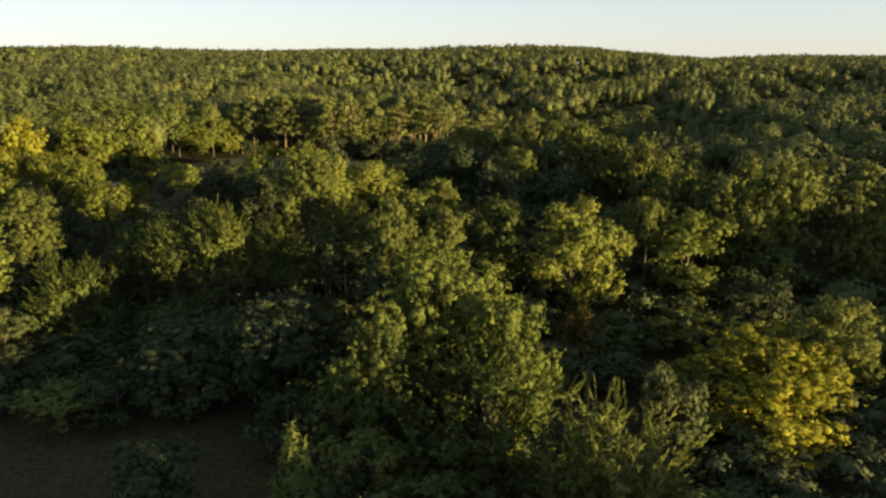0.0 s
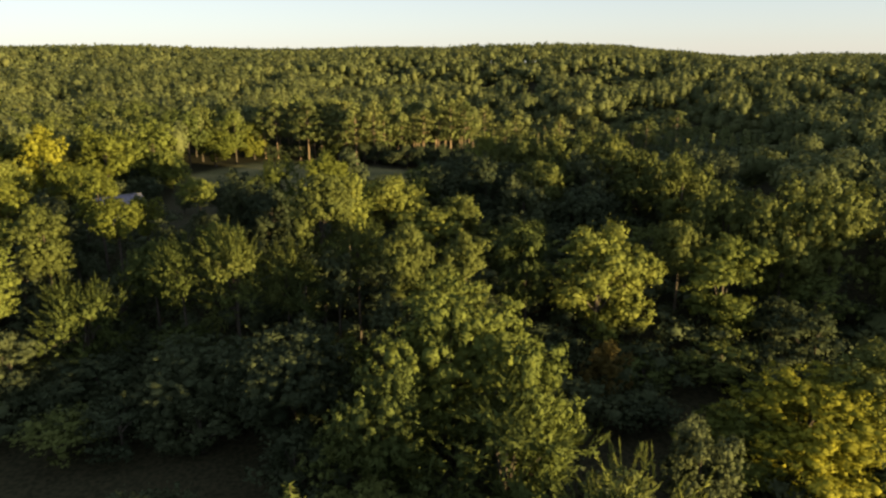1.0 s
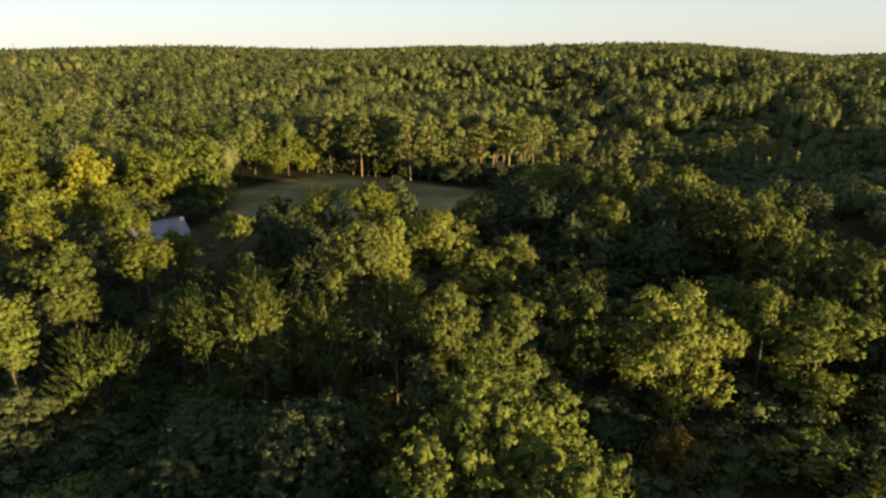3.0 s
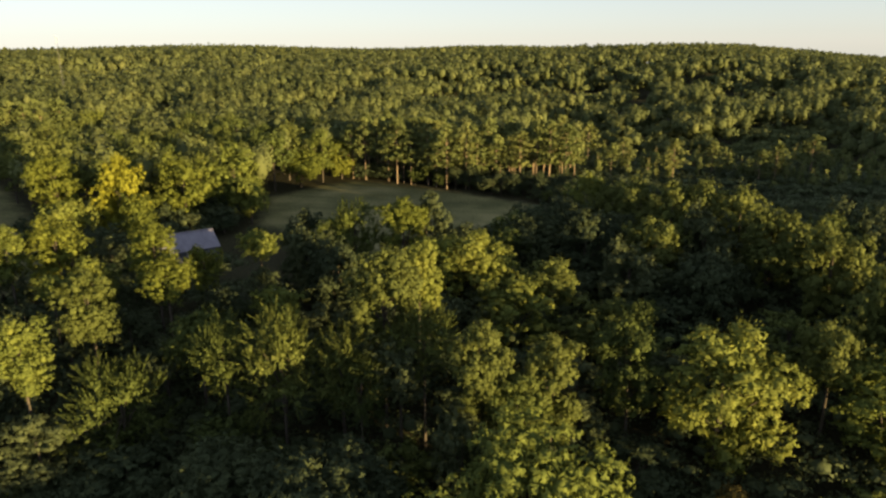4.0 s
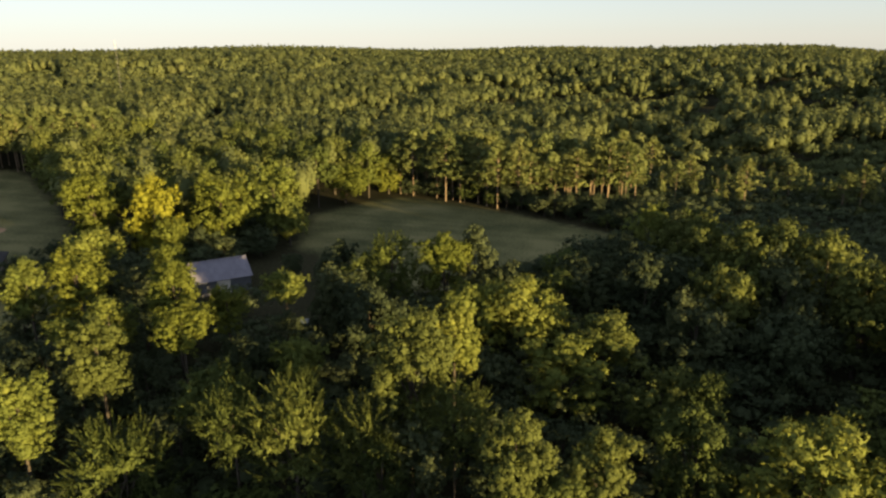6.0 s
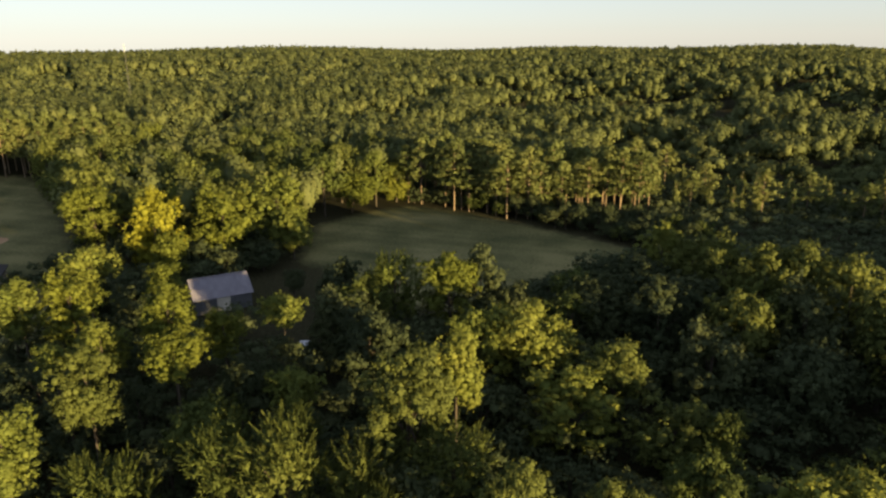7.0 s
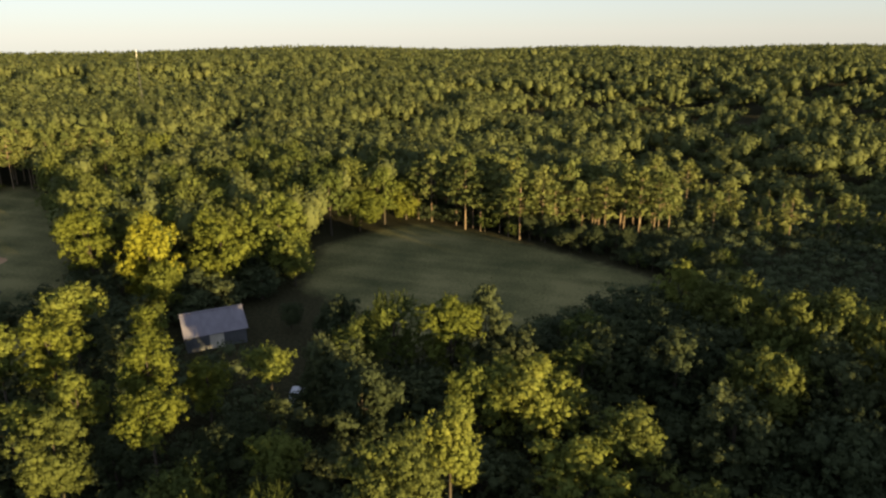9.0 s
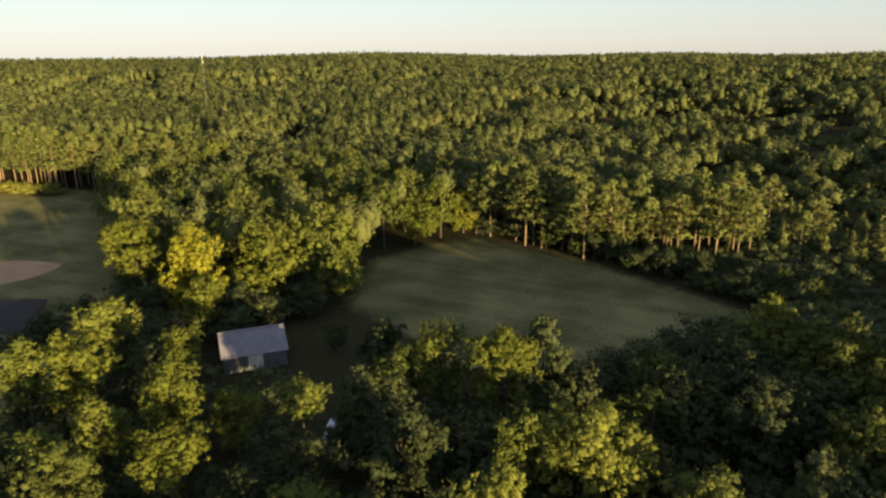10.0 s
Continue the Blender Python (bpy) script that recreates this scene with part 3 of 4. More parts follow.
# the closed wood between the large trees
step = 8.2
for j in range(20):
    for i in range(24):
        x = -140 + (i + 0.5 * (j % 2)) * step + chance.uniform(-2.2, 2.2)
        y = 36 + j * step + chance.uniform(-2.2, 2.2)
        if open_land(x, y) or math.hypot(x, y - 20) > 172 or x > 46 + 0.1 * y or abs(x + 76) < 9 and abs(y - 136) < 10:
            continue
        if -60 < x < -38 and abs((x + 52) * 0.83 + (y - 124) * 0.55) < 4.5 and 100 < y < 132:
            continue
        if 0 < (x + 76) * 0.66 - (y - 137) * 0.75 < 30 and abs((x + 76) * 0.75 + (y - 137) * 0.66) < 8:
            continue
        if y < 62 and -30 < x < 60 and chance.random() < 0.5:
            continue
        room = 0.4 if x < -12 and y < 128 else 0.7
        if any((a - x) ** 2 + (b - y) ** 2 < (room * r + 1.7) ** 2 for a, b, t, r in PLANTED[:HERO]):
            continue
        h = canopy(x, y) * (chance.uniform(0.42, 0.60) if x < -36 and y > 84 else chance.uniform(0.40, 0.60) if x < -12 or y < 128 else chance.uniform(0.7, 0.92))
        if y > 152 and x > -30:
            h *= 0.45
        # Mostly dark leaf: shade between the large crowns is put into the colour.
        leaf = chance.choice((D, D, G)) if y < 90 else D if x < -36 else chance.choice((G, D, D, D)) if x < -10 else chance.choice((D, D, D, G, O))
        plant("wood", x, y, ground_z(x, y) + max(h, 5), chance.uniform(3.8, 5.4), leaf)

# broad crowns behind the barn and up to the pines
for j in range(12):
    for i in range(13):
        x = -196 + (i + 0.5 * (j % 2)) * 9.6 + chance.uniform(-2.6, 2.6)
        y = 150 + j * 9.0 + chance.uniform(-2.6, 2.6)
        if open_land(x, y) or inside(x, y, PADDOCK) or x > -72 - 0.2 * (y - 225) or math.hypot(x, y - 20) < 168 or math.hypot(x + 148, y - 224) < 9 or chance.random() < 0.12:
            continue
        if any((a - x) ** 2 + (b - y) ** 2 < (0.7 * r + 3) ** 2 for a, b, t, r in PLANTED[:HERO]):
            continue
        plant("canopy", x, y, ground_z(x, y) + chance.uniform(13, 19), chance.uniform(4.0, 5.8), chance.choice((G, G, O, O, B, N)))

# pines along the meadow's far edge
edge = ((-72, 226), (-57, 223), (-35, 214), (-14, 204), (4, 194), (14, 188))
plant("pine", -55.3, 221.4, 19.6, 3.6, N, 0, "pines by the meadow")
for row in range(4):
    for (x0, y0), (x1, y1) in zip(edge, edge[1:]):
        n = max(2, round(math.hypot(x1 - x0, y1 - y0) / 4.6))
        for k in range(n):
            f = (k + chance.uniform(0.1, 0.9)) / n
            x = x0 + (x1 - x0) * f + row * 2.2 + chance.uniform(-1.2, 1.2)
            y = y0 + (y1 - y0) * f + 1.5 + row * 5.2 + chance.uniform(-1.6, 1.6)
            y += 19 * float(smooth(x, -42, -4))
            if x > 0:
                continue
            plant("pine", x, y, ground_z(x, y) + chance.uniform(15.5, 20.5), chance.uniform(2.6, 3.7), N, None, "pines by the meadow")
# dark undergrowth beneath them
for (x0, y0), (x1, y1) in zip(edge, edge[1:]):
    n = max(2, round(math.hypot(x1 - x0, y1 - y0) / 3.4))
    for k in range(n):
        f = (k + chance.uniform(0.1, 0.9)) / n
        for back in (2.5, 6.5, 11):
            x, y = x0 + (x1 - x0) * f + chance.uniform(-1.5, 1.5), y0 + (y1 - y0) * f + back + chance.uniform(-1.2, 1.2)
            plant("wood", x, y, ground_z(x, y) + chance.uniform(3.5, 8.0), chance.uniform(2.0, 3.2), chance.choice((D, D, G)))
# pines along the paddock
for row in range(3):
    for k in range(22):
        x = -290 + k * 4.6 + chance.uniform(-1.5, 1.5) + row * 2
        y = 194 + (x + 290) * 0.36 + row * 6 + chance.uniform(-1.5, 1.5)
        plant("pine", x, y, ground_z(x, y) + chance.uniform(18, 22), chance.uniform(2.8, 3.8), N, None, "pines by the paddock")
# young pines beyond the dark stand
for k in range(150):
    x, y = chance.uniform(0, 98), chance.uniform(227, 274)
    plant("young", x, y, ground_z(x, y) + chance.uniform(4, 10), chance.uniform(1.6, 2.6), N)


# lone pines above them
for x, y, top, r in ((28, 231, 14.5, 3.2), (3, 262, 15.5, 3.4), (40, 237, 13, 3.0), (10, 236, 12, 2.8), (58, 236, 13, 3.2), (52, 230, 12, 3.0), (72, 250, 14, 3.4), (14, 244, 13, 2.8)):
    plant("pine", x, y, top, r, N)


# ---- the far woods ----
def woods(name, rng, xs, ys, heights, radii, cards, size, pine_share=0.5, leaf=WOODS, core_by=1.0, haze_lift=0.0):
    """Many small trees in one mesh: a faceted core with leaf fans about it."""
    n = len(xs)
    ico, tri = ICO, ICO_FACES
    base = land(xs, ys)
    slim = rng.random(n) < pine_share
    tall = np.where(slim, 0.62, 0.44) * heights
    mid = base + heights - tall * 0.5
    core = ico[None] * rng.uniform(0.62, 0.84, (n, 12, 1)) * core_by * np.stack([radii, radii, tall * 0.5], 1)[:, None]
    core[..., :2] *= 1 - 0.42 * (slim[:, None] * np.maximum(ico[None, :, 2], 0))[..., None]
    core[..., 2] = np.where(core[..., 2] < 0, core[..., 2] * 1.15, core[..., 2])
    core += np.stack([xs, ys, mid], 1)[:, None]
    V = [core.reshape(-1, 3)]
    F = [(tri[None] + 12 * np.arange(n)[:, None, None]).reshape(-1, 3)]
    # A raised floor pales distant trees: haze is put into their tone.
    tone = haze_lift + (1 - haze_lift) * rng.random(n)
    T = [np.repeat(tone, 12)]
    o = 12 * n
    d = unit(rng.normal(0, 1, (n, cards, 3)) + (0, 0, 0.45))
    lump = 0.88 + 0.24 * np.sin(d[..., 0] * 4 + tone[:, None] * 40) * np.sin(d[..., 1] * 4 + tone[:, None] * 17) + rng.uniform(-0.08, 0.16, (n, cards))
    at = d * lump[..., None] * np.stack([radii, radii, tall * 0.5], 1)[:, None]
    at[..., :2] *= 1 - 0.42 * (slim[:, None] * np.maximum(d[..., 2], 0))[..., None]
    at = at + np.stack([xs, ys, mid], 1)[:, None]
    at, d = at.reshape(-1, 3), d.reshape(-1, 3)
    v, f, nn = sprays(rng, at, d + (0, 0, 0.2), 1.0, 1, 1.0, 0.5, 0.6)
    v = v.reshape(-1, 3, 3)
    cen = v.mean(1, keepdims=True)
    v = cen + (v - cen) * (size * np.repeat(radii / 3.0, cards))[:, None, None]
    V.append(v.reshape(-1, 3))
    F.append(f + o)
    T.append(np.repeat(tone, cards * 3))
    nc = np.tile(unit(ico + (0, 0, 0.2)), (n, 1))
    return mesh_of(name, np.concatenate(V), np.concatenate(F), np.concatenate([nc, nn]), leaf, np.concatenate(T))


def scatter(rng, step, inner, outer, az0, az1, skip):
    """Jittered places on a grid, within a sector about the walk."""
    k = int(outer / step) + 2
    i, j = np.meshgrid(np.arange(-k, k), np.arange(-k, k))
    x = (i + 0.5 * (j % 2)) * step + rng.uniform(-0.36, 0.36, i.shape) * step
    y = j * step * 0.9 + 20 + rng.uniform(-0.36, 0.36, i.shape) * step
    x, y = x.ravel(), y.ravel()
    dist, az = np.hypot(x, y - 20), np.degrees(np.arctan2(-x, y - 20))
    keep = (dist > inner) & (dist <= outer) & (az > az0) & (az < az1)
    x, y = x[keep], y[keep]
    ok = np.array([not skip(a, b) for a, b in zip(x, y)], bool)
    return x[ok], y[ok]


def taken(x, y):
    if open_land(x, y) or any((a - x) ** 2 + (b - y) ** 2 < (0.8 * r + 1.5) ** 2 for a, b, t, r in PLANTED):
        return True
    if -78 < x < 30 and 186 < y < 246 and y < 250 - 0.42 * (x + 78) - 4 and y > 180:
        return True
    return x > -4 and x < 98 and 186 < y < 272


HOLLOWS = ((-60, 470, 15), (-9, 402, 15), (-5, 296, 14), (21, 350, 13), (-190, 302, 10))


def gaps(x, y):
    """Hollows in the canopy, where younger trees stand."""
    w = np.sin(x / 13.0 + 2 * np.sin(y / 29.0)) * np.sin(y / 17.0 + 2 * np.sin(x / 31.0)) + 0.6 * np.sin(x / 47.0 - y / 39.0)
    v = np.sin(x / 7.3 + y / 11.0 + 3 * np.sin(x / 23.0)) * np.sin(y / 8.1 - x / 19.0 + 2 * np.sin(y / 27.0))
    right = smooth(np.degrees(np.arctan2(x, y - 20)), -16, 0) * (1 - smooth(np.hypot(x, y), 430, 640))
    hollow = sum(np.exp(-((x - a) ** 2 + ((y - b) * 0.7) ** 2) / r ** 2) for a, b, r in HOLLOWS)
    return (1 - 0.7 * np.minimum(hollow, 1)) * (1 - (0.35 + 0.27 * smooth(x, -150, -40)) * smooth(w, 0.55, 0.85)) * (1 - 0.60 * right * smooth(v, -0.35, 0.15))


rng = np.random.default_rng(5)
xs, ys = scatter(rng, 4.7, 172, 420, -46, 72, taken)
tagged(new("woods_near", woods("woods_near", rng, xs, ys, rng.triangular(12.5, 16, 19, len(xs)) * gaps(xs, ys) * np.where(xs > -5, np.maximum(0.42 + 0.58 * smooth(ys, 250, 330), smooth(xs, 85, 108)), 1.0), rng.triangular(1.5, 2.5, 4.0, len(xs)), 80, 0.95)),
       "mixed pine and broadleaf forest canopy", "forest", kind="stuff")
# Paler tone from here outwards, with distance haze put into the leaf colour.
xs, ys = scatter(rng, 6.4, 420, 680, -46, 72, taken)
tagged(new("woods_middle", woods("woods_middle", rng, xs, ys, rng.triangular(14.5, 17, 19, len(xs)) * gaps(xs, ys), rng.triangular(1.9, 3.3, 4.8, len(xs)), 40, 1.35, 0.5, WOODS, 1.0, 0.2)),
       "mixed forest canopy on rising ground", "forest", kind="stuff")
xs, ys = scatter(rng, 6.8, 680, 960, -46, 72, taken)
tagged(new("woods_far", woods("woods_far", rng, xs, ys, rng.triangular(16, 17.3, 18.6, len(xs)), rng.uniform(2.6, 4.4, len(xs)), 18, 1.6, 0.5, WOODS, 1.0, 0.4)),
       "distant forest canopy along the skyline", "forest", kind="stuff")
# Past x 74 taller trees, added mostly out of view, shade the hollow.
xs, ys = scatter(rng, 7.2, 60, 172, -46, -12, lambda x, y: x < 46 + 0.1 * y or taken(x, y))
tagged(new("woods_right", woods("woods_right", rng, xs, ys, rng.uniform(15, 21, len(xs)) * np.maximum(0.36 + 0.44 * smooth(ys, 96, 130), 0.62 * smooth(xs, 74, 88)) * (1 - 0.5 * smooth(ys, 142, 164) * (1 - smooth(xs, 62, 80))), rng.uniform(3.4, 5.2, len(xs)), 560, 0.48, 0.1)),
       "dark broadleaf canopy in a shaded hollow", "forest", kind="stuff")
def no_brush(x, y):
    return open_land(x, y) or x > 60 or x < -130 or y < 44 or abs(x + 77) < 8 and abs(y - 137) < 9 or math.hypot(x + 52, y - 123) < 5


xs, ys = scatter(rng, 3.4, 10, 185, -70, 60, no_brush)
tagged(new("undergrowth", woods("undergrowth", rng, xs, ys, rng.uniform(2.5, 6.0, len(xs)), rng.uniform(1.7, 2.7, len(xs)), 120, 0.5, 0.1, BRUSH, 0.7)),
       "dark undergrowth of saplings beneath the trees", "undergrowth", kind="stuff")
xs, ys = scatter(rng, 3.4, 150, 272, -34, 8, lambda x, y: open_land(x, y) or not (-8 < x < 98 and 182 < y < 272) or x + y < 196)
tagged(new("thicket", woods("thicket", rng, xs, ys, rng.uniform(2.2, 5.0, len(xs)), rng.uniform(1.6, 2.6, len(xs)), 90, 0.55, 0.3, BRUSH, 0.75)),
       "dark green thicket of saplings and brush", "thicket", kind="stuff")
# Out of view: added to shade the lawn, lower where sun must pass.
xs, ys = scatter(rng, 7.6, 0, 120, -180, 180, lambda x, y: open_land(x, y) or y > 30 or x < -14 or x > 110)
tagged(new("woods_behind", woods("woods_behind", rng, xs, ys, rng.uniform(14.0, 17.0, len(xs)) * (1 - 0.40 * smooth(xs, 36, 60)), rng.uniform(3.4, 5.2, len(xs)), 420, 0.5)),
       "unseen forest canopy added to shade the clearing's near side", "forest", kind="stuff")
# Unseen trees; their tallest band is added to shade the olive trees ahead.
xs, ys = scatter(rng, 7.6, 60, 330, -180, -46, lambda x, y: x < 110 and y < 30 or x < 46 + 0.1 * y)
lie = xs * 0.575 + ys - 57.5
shade_wood = 1.4 * smooth(lie, 58, 66) * (1 - smooth(lie, 86, 92)) * smooth(xs, 76, 84)
tagged(new("woods_beside", woods("woods_beside", rng, xs, ys, rng.uniform(13, 19, len(xs)) * (0.36 + 0.64 * np.maximum.reduce([smooth(ys, 80, 120), 0.5 * smooth(xs, 74, 90), smooth(xs, 130, 180), (shade_wood - 0.36) / 0.64])), rng.uniform(3.4, 5.2, len(xs)), 60, 1.4)),
       "unseen forest canopy added beside the clearing for shade", "forest", kind="stuff")


# Brush added in place of sunlit grass along the pines' foot.
xs = rng.uniform(-300, -222, 260)
ys = 192 + (xs + 290) * 0.36 - rng.uniform(0.0, 6.5, 260)
tagged(new("bank_brush", woods("bank_brush", rng, xs, ys, rng.uniform(1.6, 4.2, 260), rng.uniform(1.4, 2.4, 260), 60, 0.6, 0.1, SUNLIT_BANK, 0.8)),
       "yellow-green brush standing in for sunlit grass below the pines", "brush", kind="stuff")


# ---- buildings and things ----
def plain_material(name, a, b, scale, rough, metal=0.0, spec=0.3, stretch=(1, 1, 1)):
    m, n, l, p = material(name, rough, spec, metal)
    tc = n.new("ShaderNodeTexCoord")
    mp = n.new("ShaderNodeMapping")
    mp.inputs["Scale"].default_value = stretch
    no = n.new("ShaderNodeTexNoise")
    no.inputs["Scale"].default_value, no.inputs["Detail"].default_value = scale, 5
    l.new(tc.outputs["Object"], mp.inputs["Vector"])
    l.new(mp.outputs[0], no.inputs["Vector"])
    r = ramp(n, [(0.3, a), (0.7, b)])
    l.new(no.outputs["Fac"], r.inputs["Fac"])
    l.new(r.outputs["Color"], p.inputs["Base Color"])
    return m


ROOF_TIN = plain_material("galvanised_roof", (0.145, 0.135, 0.180), (0.205, 0.195, 0.240), 1.2, 0.55, 0.1, 0.5, (1, 0.15, 1))
WALL_TIN = plain_material("weathered_wall", (0.085, 0.09, 0.105), (0.14, 0.145, 0.165), 1.5, 0.7, 0.1, 0.3, (1, 1, 0.3))
DOOR_PAINT = plain_material("pale_door_paint", (0.50, 0.46, 0.42), (0.66, 0.62, 0.56), 2.0, 0.6)
SHINGLE = plain_material("dark_shingle", (0.022, 0.020, 0.024), (0.045, 0.042, 0.046), 3.0, 0.85)
SIDING = plain_material("brown_siding", (0.20, 0.17, 0.15), (0.30, 0.27, 0.24), 1.0, 0.6)
# White paint dimmed and blued, so tree shade is held in its colour.
CAR_PAINT = plain_material("shaded_white_paint", (0.38, 0.40, 0.50), (0.46, 0.48, 0.58), 0.8, 0.3, 0.0, 0.5)
GLASS_DARK = plain_material("car_glass", (0.02, 0.02, 0.025), (0.04, 0.04, 0.045), 1.0, 0.08, 0.0, 0.6)
RUBBER = plain_material("tyre_rubber", (0.02, 0.02, 0.02), (0.04, 0.04, 0.04), 5.0, 0.9)
MAST_STEEL = plain_material("mast_steel", (0.10, 0.10, 0.10), (0.16, 0.16, 0.15), 1.0, 0.6)
MAST_PAINT = plain_material("white_mast_paint", (0.75, 0.75, 0.75), (0.85, 0.85, 0.85), 1.0, 0.5)


def barn(x, y, turn, length, depth, eave, ridge):
    """A tin barn with a ribbed gable roof; its front faces -y before the turn."""
    b = new("barn")
    b.matrix_basis = pose(x, y, ground_z(x, y), 0, 0, turn)
    hl, hd = length / 2, depth / 2
    for nm, lo, hi in (("front_wall", (-hl, -hd, -0.6), (-1.15, -hd + 0.12, eave)), ("front_wall", (1.15, -hd, -0.6), (hl, -hd + 0.12, eave)),
                       ("lintel", (-1.15, -hd, 2.75), (1.15, -hd + 0.12, eave)), ("back_wall", (-hl, hd - 0.12, -0.6), (hl, hd, eave))):
        bm = bmesh.new()
        block(bm, lo, hi)
        w = part(nm, bm, WALL_TIN, b)
        if nm == "front_wall":
            bm = bmesh.new()
            block(bm, (0, -hd - 0.03, -0.3), (0.06, -hd - 0.003, eave - 0.02))
            rib = part("rib", bm, WALL_TIN, w)
            for k in range(int((hi[0] - lo[0] - 0.3) / 0.45)):
                r = rib if k == 0 else new("rib", rib.data)
                r.parent = w
                r.location.x = lo[0] + 0.3 + 0.45 * k
    for sx in (-1, 1):
        bm = bmesh.new()
        a = [bm.verts.new((sx * hl - sx * 0.0 + d, yy, zz)) for d in (-sx * 0.12, 0) for yy, zz in ((-hd + 0.13, -0.6), (hd - 0.13, -0.6), (hd - 0.13, eave), (0, ridge - 0.1), (-hd + 0.13, eave))]
        bm.faces.new(a[:5])
        bm.faces.new(a[5:])
        for i in range(5):
            j = (i + 1) % 5
            bm.faces.new((a[i], a[j], a[j + 5], a[i + 5]))
        bmesh.ops.recalc_face_normals(bm, faces=bm.faces)
        part("gable_wall", bm, WALL_TIN, b)
    rise, over = ridge - eave, 0.45
    slope = math.hypot(hd + over, rise * (hd + over) / hd)
    for sy in (-1, 1):
        bm = bmesh.new()
        m = Matrix.Translation((0, 0, ridge)) @ Matrix.Rotation(math.atan2(rise, hd) * -sy, 4, "X")
        lo, hi = ((0, -slope), (0, 0)) if sy < 0 else ((0, 0), (0, slope))
        block(bm, (-hl - 0.35, lo[1], -0.04), (hl + 0.35, hi[1], 0.0), m)
        sheet = part("roof_slope", bm, ROOF_TIN, b, "pale galvanised ribbed roof slope")
        bm = bmesh.new()
        block(bm, (0, lo[1], 0.003), (0.05, hi[1], 0.045), m)
        rib = part("rib", bm, ROOF_TIN, sheet)
        for k in range(22):
            r = rib if k == 0 else new("rib", rib.data)
            r.parent = sheet
            r.location.x = -hl - 0.3 + 0.5 * k
    bm = bmesh.new()
    block(bm, (-hl - 0.35, -0.22, ridge - 0.03), (hl + 0.35, 0.22, ridge + 0.06))
    part("ridge_cap", bm, ROOF_TIN, b)
    bm = bmesh.new()
    block(bm, (-1.2, -hd - 0.10, 0.0), (1.2, -hd - 0.045, 2.7))
    for k in (-1.2, -0.05, 1.1):
        block(bm, (k, -hd - 0.14, 0.0), (k + 0.1, -hd - 0.10, 2.7))
    part("door", bm, DOOR_PAINT, b, "pale sliding barn door")
    bm = bmesh.new()
    block(bm, (-1.5, -hd - 0.16, 2.72), (2.6, -hd - 0.05, 2.86))
    part("door_rail", bm, ROOF_TIN, b)
    return tagged(b, "grey tin barn with a pale door by the meadow", "barn")


barn(-77.6, 138.4, 45, 10.2, 9.2, 3.1, 5.5)


def house(x, y, turn, length, depth, eave, ridge):
    h = new("house")
    h.matrix_basis = pose(x, y, ground_z(x, y), 0, 0, turn)
    hl, hd = length / 2, depth / 2
    bm = bmesh.new()
    block(bm, (-hl, -hd, -0.6), (hl, hd, eave))
    part("wall", bm, SIDING, h)
    rise, over = ridge - eave, 0.5
    bm = bmesh.new()
    e = [(-hl - over, -hd - over), (hl + over, -hd - over), (hl + over, hd + over), (-hl - over, hd + over)]
    lowv = [bm.verts.new((a, c, eave - 0.1)) for a, c in e]
    midv = [bm.verts.new((a, c, eave + 0.12)) for a, c in e]
    r0, r1 = bm.verts.new((-hl + hd, 0, ridge)), bm.verts.new((hl - hd, 0, ridge))
    bm.faces.new(lowv[::-1])
    for i in range(4):
        j = (i + 1) % 4
        bm.faces.new((lowv[i], lowv[j], midv[j], midv[i]))
    bm.faces.new((midv[0], midv[1], r1, r0))
    bm.faces.new((midv[1], midv[2], r1))
    bm.faces.new((midv[2], midv[3], r0, r1))
    bm.faces.new((midv[3], midv[0], r0))
    part("roof", bm, SHINGLE, h, "dark shingled hip roof")
    for k in (-0.55, 0.1, 0.6):
        bm = bmesh.new()
        block(bm, (k * hl, -hd - 0.05, 0.9), (k * hl + 1.1, -hd - 0.003, 2.2))
        w = part("window", bm, GLASS_DARK, h)
        bm = bmesh.new()
        for lo, hi in (((-0.08, 0.82), (1.18, 0.9)), ((-0.08, 2.2), (1.18, 2.3)), ((-0.08, 0.9), (0, 2.2)), ((1.1, 0.9), (1.18, 2.2))):
            block(bm, (k * hl + lo[0], -hd - 0.08, lo[1]), (k * hl + hi[0], -hd - 0.003, hi[1]))
        part("frame", bm, SIDING, w)
    return tagged(h, "low house with a dark hip roof beside the paddock", "house")


house(-133.5, 126, 40, 21, 16, 2.9, 7.2)


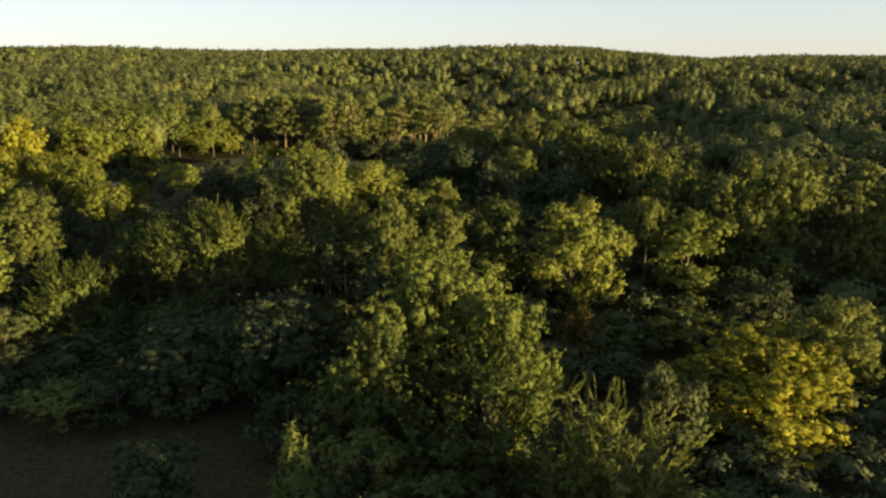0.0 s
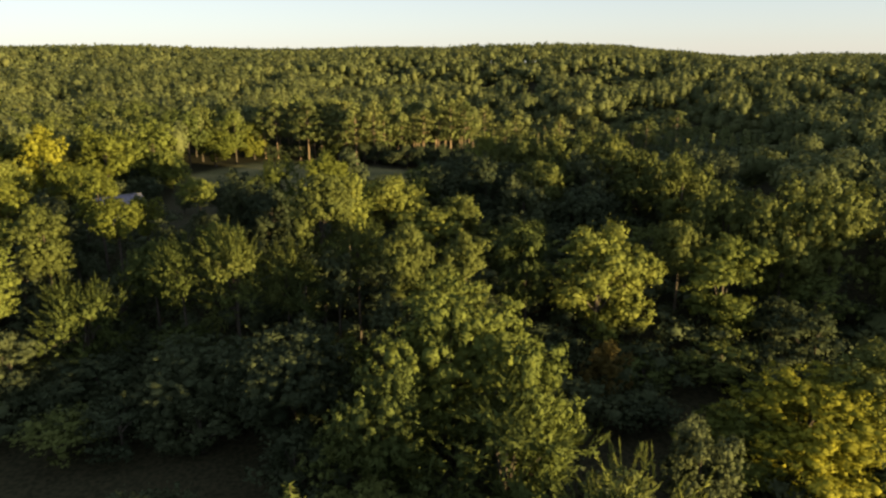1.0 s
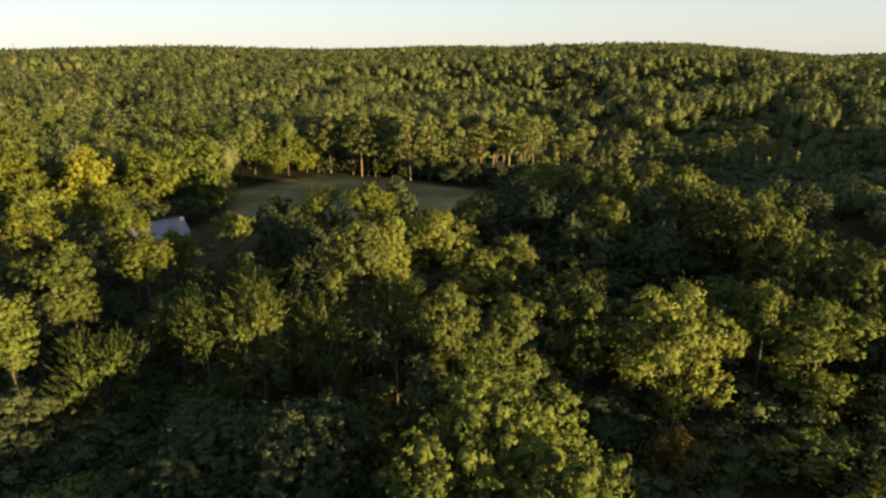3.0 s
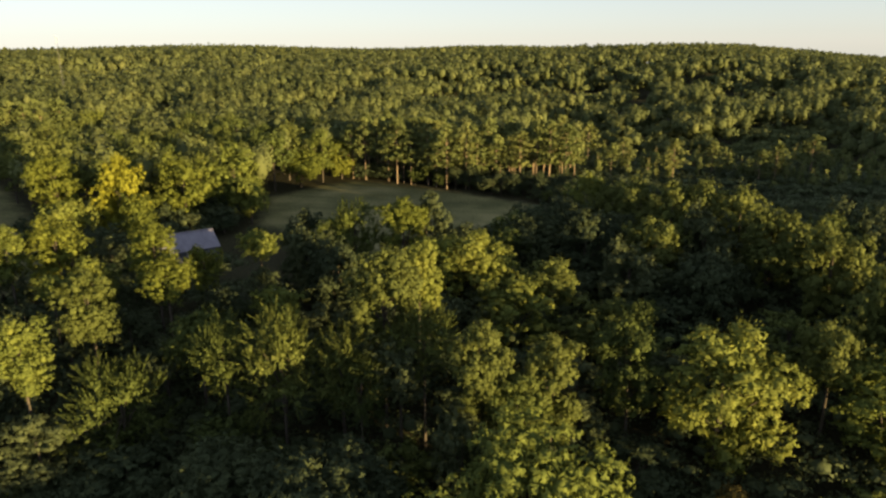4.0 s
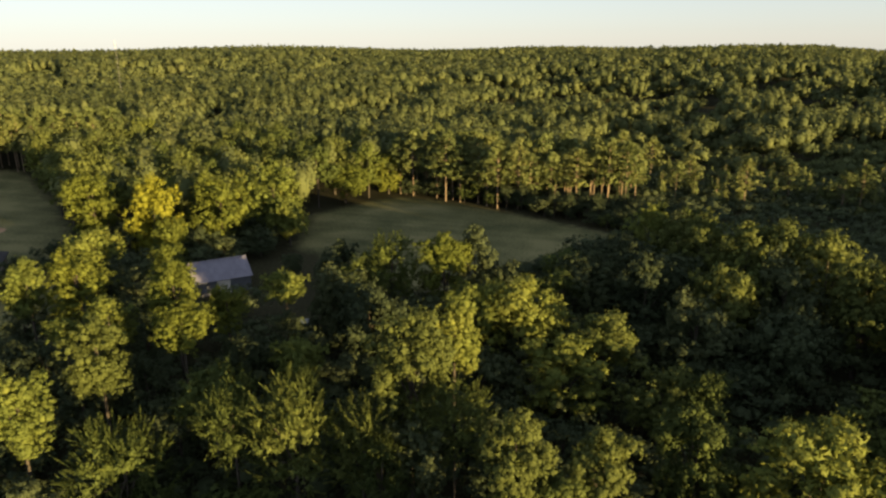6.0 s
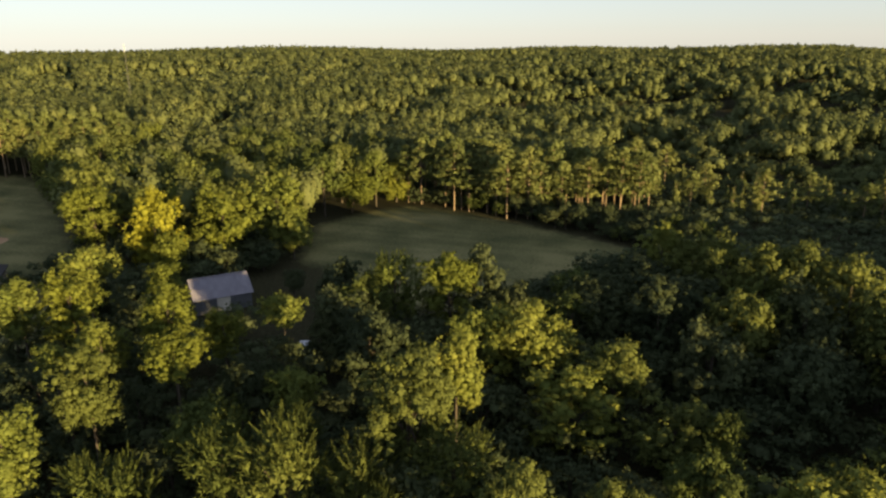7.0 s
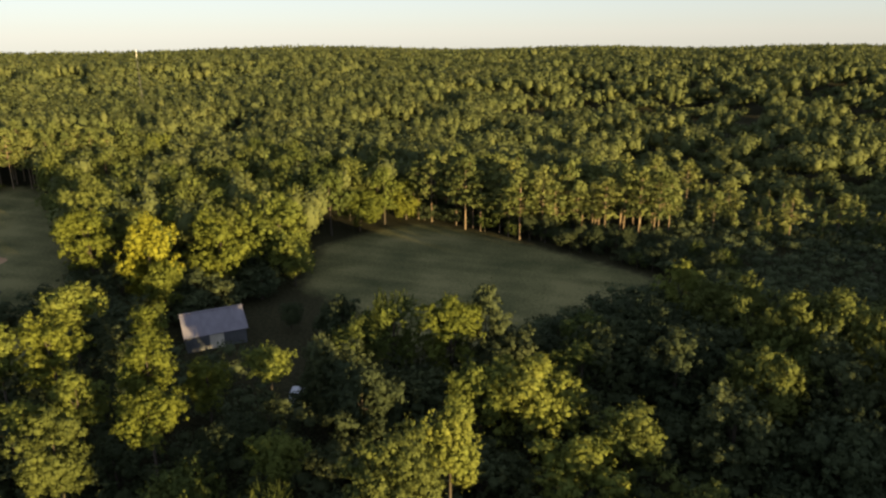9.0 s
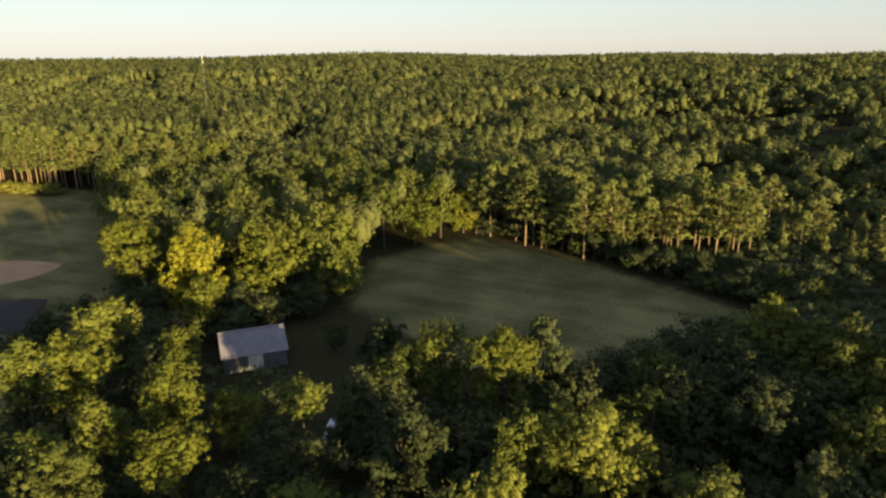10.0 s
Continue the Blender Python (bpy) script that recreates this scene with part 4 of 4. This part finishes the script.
def car(x, y, turn):
    """A white estate car under the trees."""
    c = new("car")
    c.matrix_basis = pose(x, y, ground_z(x, y), 0, 0, turn)
    bm = bmesh.new()
    prof = ((-2.25, 0.35), (-2.3, 0.75), (-2.1, 0.95), (-1.1, 1.02), (-0.5, 1.5), (1.5, 1.55), (2.1, 1.0), (2.25, 0.9), (2.28, 0.4))
    rows = [[bm.verts.new((a, w * (0.78 if b > 1.2 else 1.0), b)) for a, b in prof] for w in (-0.92, 0.92)]
    bm.faces.new(rows[0])
    bm.faces.new(rows[1][::-1])
    for i in range(len(prof)):
        j = (i + 1) % len(prof)
        bm.faces.new((rows[0][j], rows[0][i], rows[1][i], rows[1][j]))
    bmesh.ops.bevel(bm, geom=bm.edges[:], offset=0.06, segments=2, affect="EDGES")
    part("body", bm, CAR_PAINT, c)
    for lo, hi, t in (((-1.05, -0.66, 1.08), (-0.58, 0.66, 1.44), "windscreen"), ((1.58, -0.62, 1.08), (2.0, 0.62, 1.46), "rear_window")):
        bm = bmesh.new()
        a = [bm.verts.new(q) for q in ((lo[0] - 0.06, lo[1], lo[2]), (lo[0] - 0.06, hi[1], lo[2]), (hi[0] - 0.02, hi[1], hi[2]), (hi[0] - 0.02, lo[1], hi[2]))]
        if t == "rear_window":
            for v in a:
                v.co.x = 3.62 - v.co.x
        f = bm.faces.new(a)
        bmesh.ops.solidify(bm, geom=[f], thickness=0.03)
        part(t, bm, GLASS_DARK, c)
    for sy in (-1, 1):
        bm = bmesh.new()
        block(bm, (-0.35, sy * 0.845 - 0.02, 1.08), (1.45, sy * 0.845 + 0.02, 1.42))
        part("side_window", bm, GLASS_DARK, c)
    for a in (-1.4, 1.4):
        for sy in (-1, 1):
            bm = bmesh.new()
            bmesh.ops.create_cone(bm, cap_ends=True, segments=18, radius1=0.34, radius2=0.34, depth=0.22,
                                  matrix=Matrix.Translation((a, sy * 0.86, 0.34)) @ Matrix.Rotation(radians(90), 4, "X"))
            w = part("wheel", bm, RUBBER, c)
            bm = bmesh.new()
            bmesh.ops.create_cone(bm, cap_ends=True, segments=14, radius1=0.2, radius2=0.16, depth=0.05,
                                  matrix=Matrix.Translation((a, sy * 0.985, 0.34)) @ Matrix.Rotation(radians(90), 4, "X"))
            part("hubcap", bm, ROOF_TIN, w)
    return tagged(c, "white car parked under the trees near the barn", "car")


car(-52.4, 124.4, 108)

# bare dirt in the paddock
rng = np.random.default_rng(3)
ang = np.linspace(0, 2 * math.pi, 49)[:-1]
rad = 1 + 0.05 * np.sin(ang * 3 + 1) + 0.03 * np.sin(ang * 7)
pv = [(-167.0, 148.0)]
for q in (0.35, 0.7, 0.92, 1.0):
    for a, r in zip(ang, rad):
        ex, ey = 16.5 * q * r * math.cos(a), 11 * q * r * math.sin(a)
        pv.append((-167 + ex * math.cos(0.75) - ey * math.sin(0.75), 148 + ex * math.sin(0.75) + ey * math.cos(0.75)))
pf = [(0, 1 + k, 1 + (k + 1) % 48) for k in range(48)]
for q in range(3):
    for k in range(48):
        a, b = 1 + q * 48 + k, 1 + q * 48 + (k + 1) % 48
        pf += [(a, a + 48, b + 48), (a, b + 48, b)]
pv = np.array([(a, b, ground_z(a, b) + 0.05) for a, b in pv])
tagged(new("dirt_patch", mesh_of("dirt_patch", pv, pf, None, DIRT)), "oval of bare tan dirt in the paddock", "dirt", kind="structure")


def mast(x, y, top):
    m = new("radio_mast")
    z = ground_z(x, y)
    m.matrix_basis = pose(x, y, z)
    h = top - z
    for k in range(3):
        w = 2 * math.pi * k / 3
        v, f, n = tube([(0.5 * math.cos(w), 0.5 * math.sin(w), -0.5), (0.25 * math.cos(w), 0.25 * math.sin(w), h)], [0.03, 0.025], 5)
        o = new("leg", mesh_of("leg", v, f, n, MAST_STEEL))
        o.parent = m
    for i in range(9):
        z0, z1 = h * i / 9, h * (i + 1) / 9
        q = 0.5 - 0.25 * i / 9
        v, f, n = join([tube([(q * math.cos(2.094 * k), q * math.sin(2.094 * k), z0), (q * math.cos(2.094 * (k + 1)), q * math.sin(2.094 * (k + 1)), z1)], [0.025, 0.025], 4) for k in range(3)])
        o = new("brace", mesh_of("brace", v, f, n, MAST_STEEL))
        o.parent = m
    v, f, n = tube([(0, 0, h - 3.4), (0, 0, h - 0.3), (0, 0, h)], [0.10, 0.10, 0.05], 10)
    o = new("antenna_drum", mesh_of("antenna_drum", v, f, n, MAST_PAINT))
    o.parent = m
    return tagged(m, "slim lattice radio mast with a white antenna above the forest", "mast")


mast(-244, 312, 46.8)
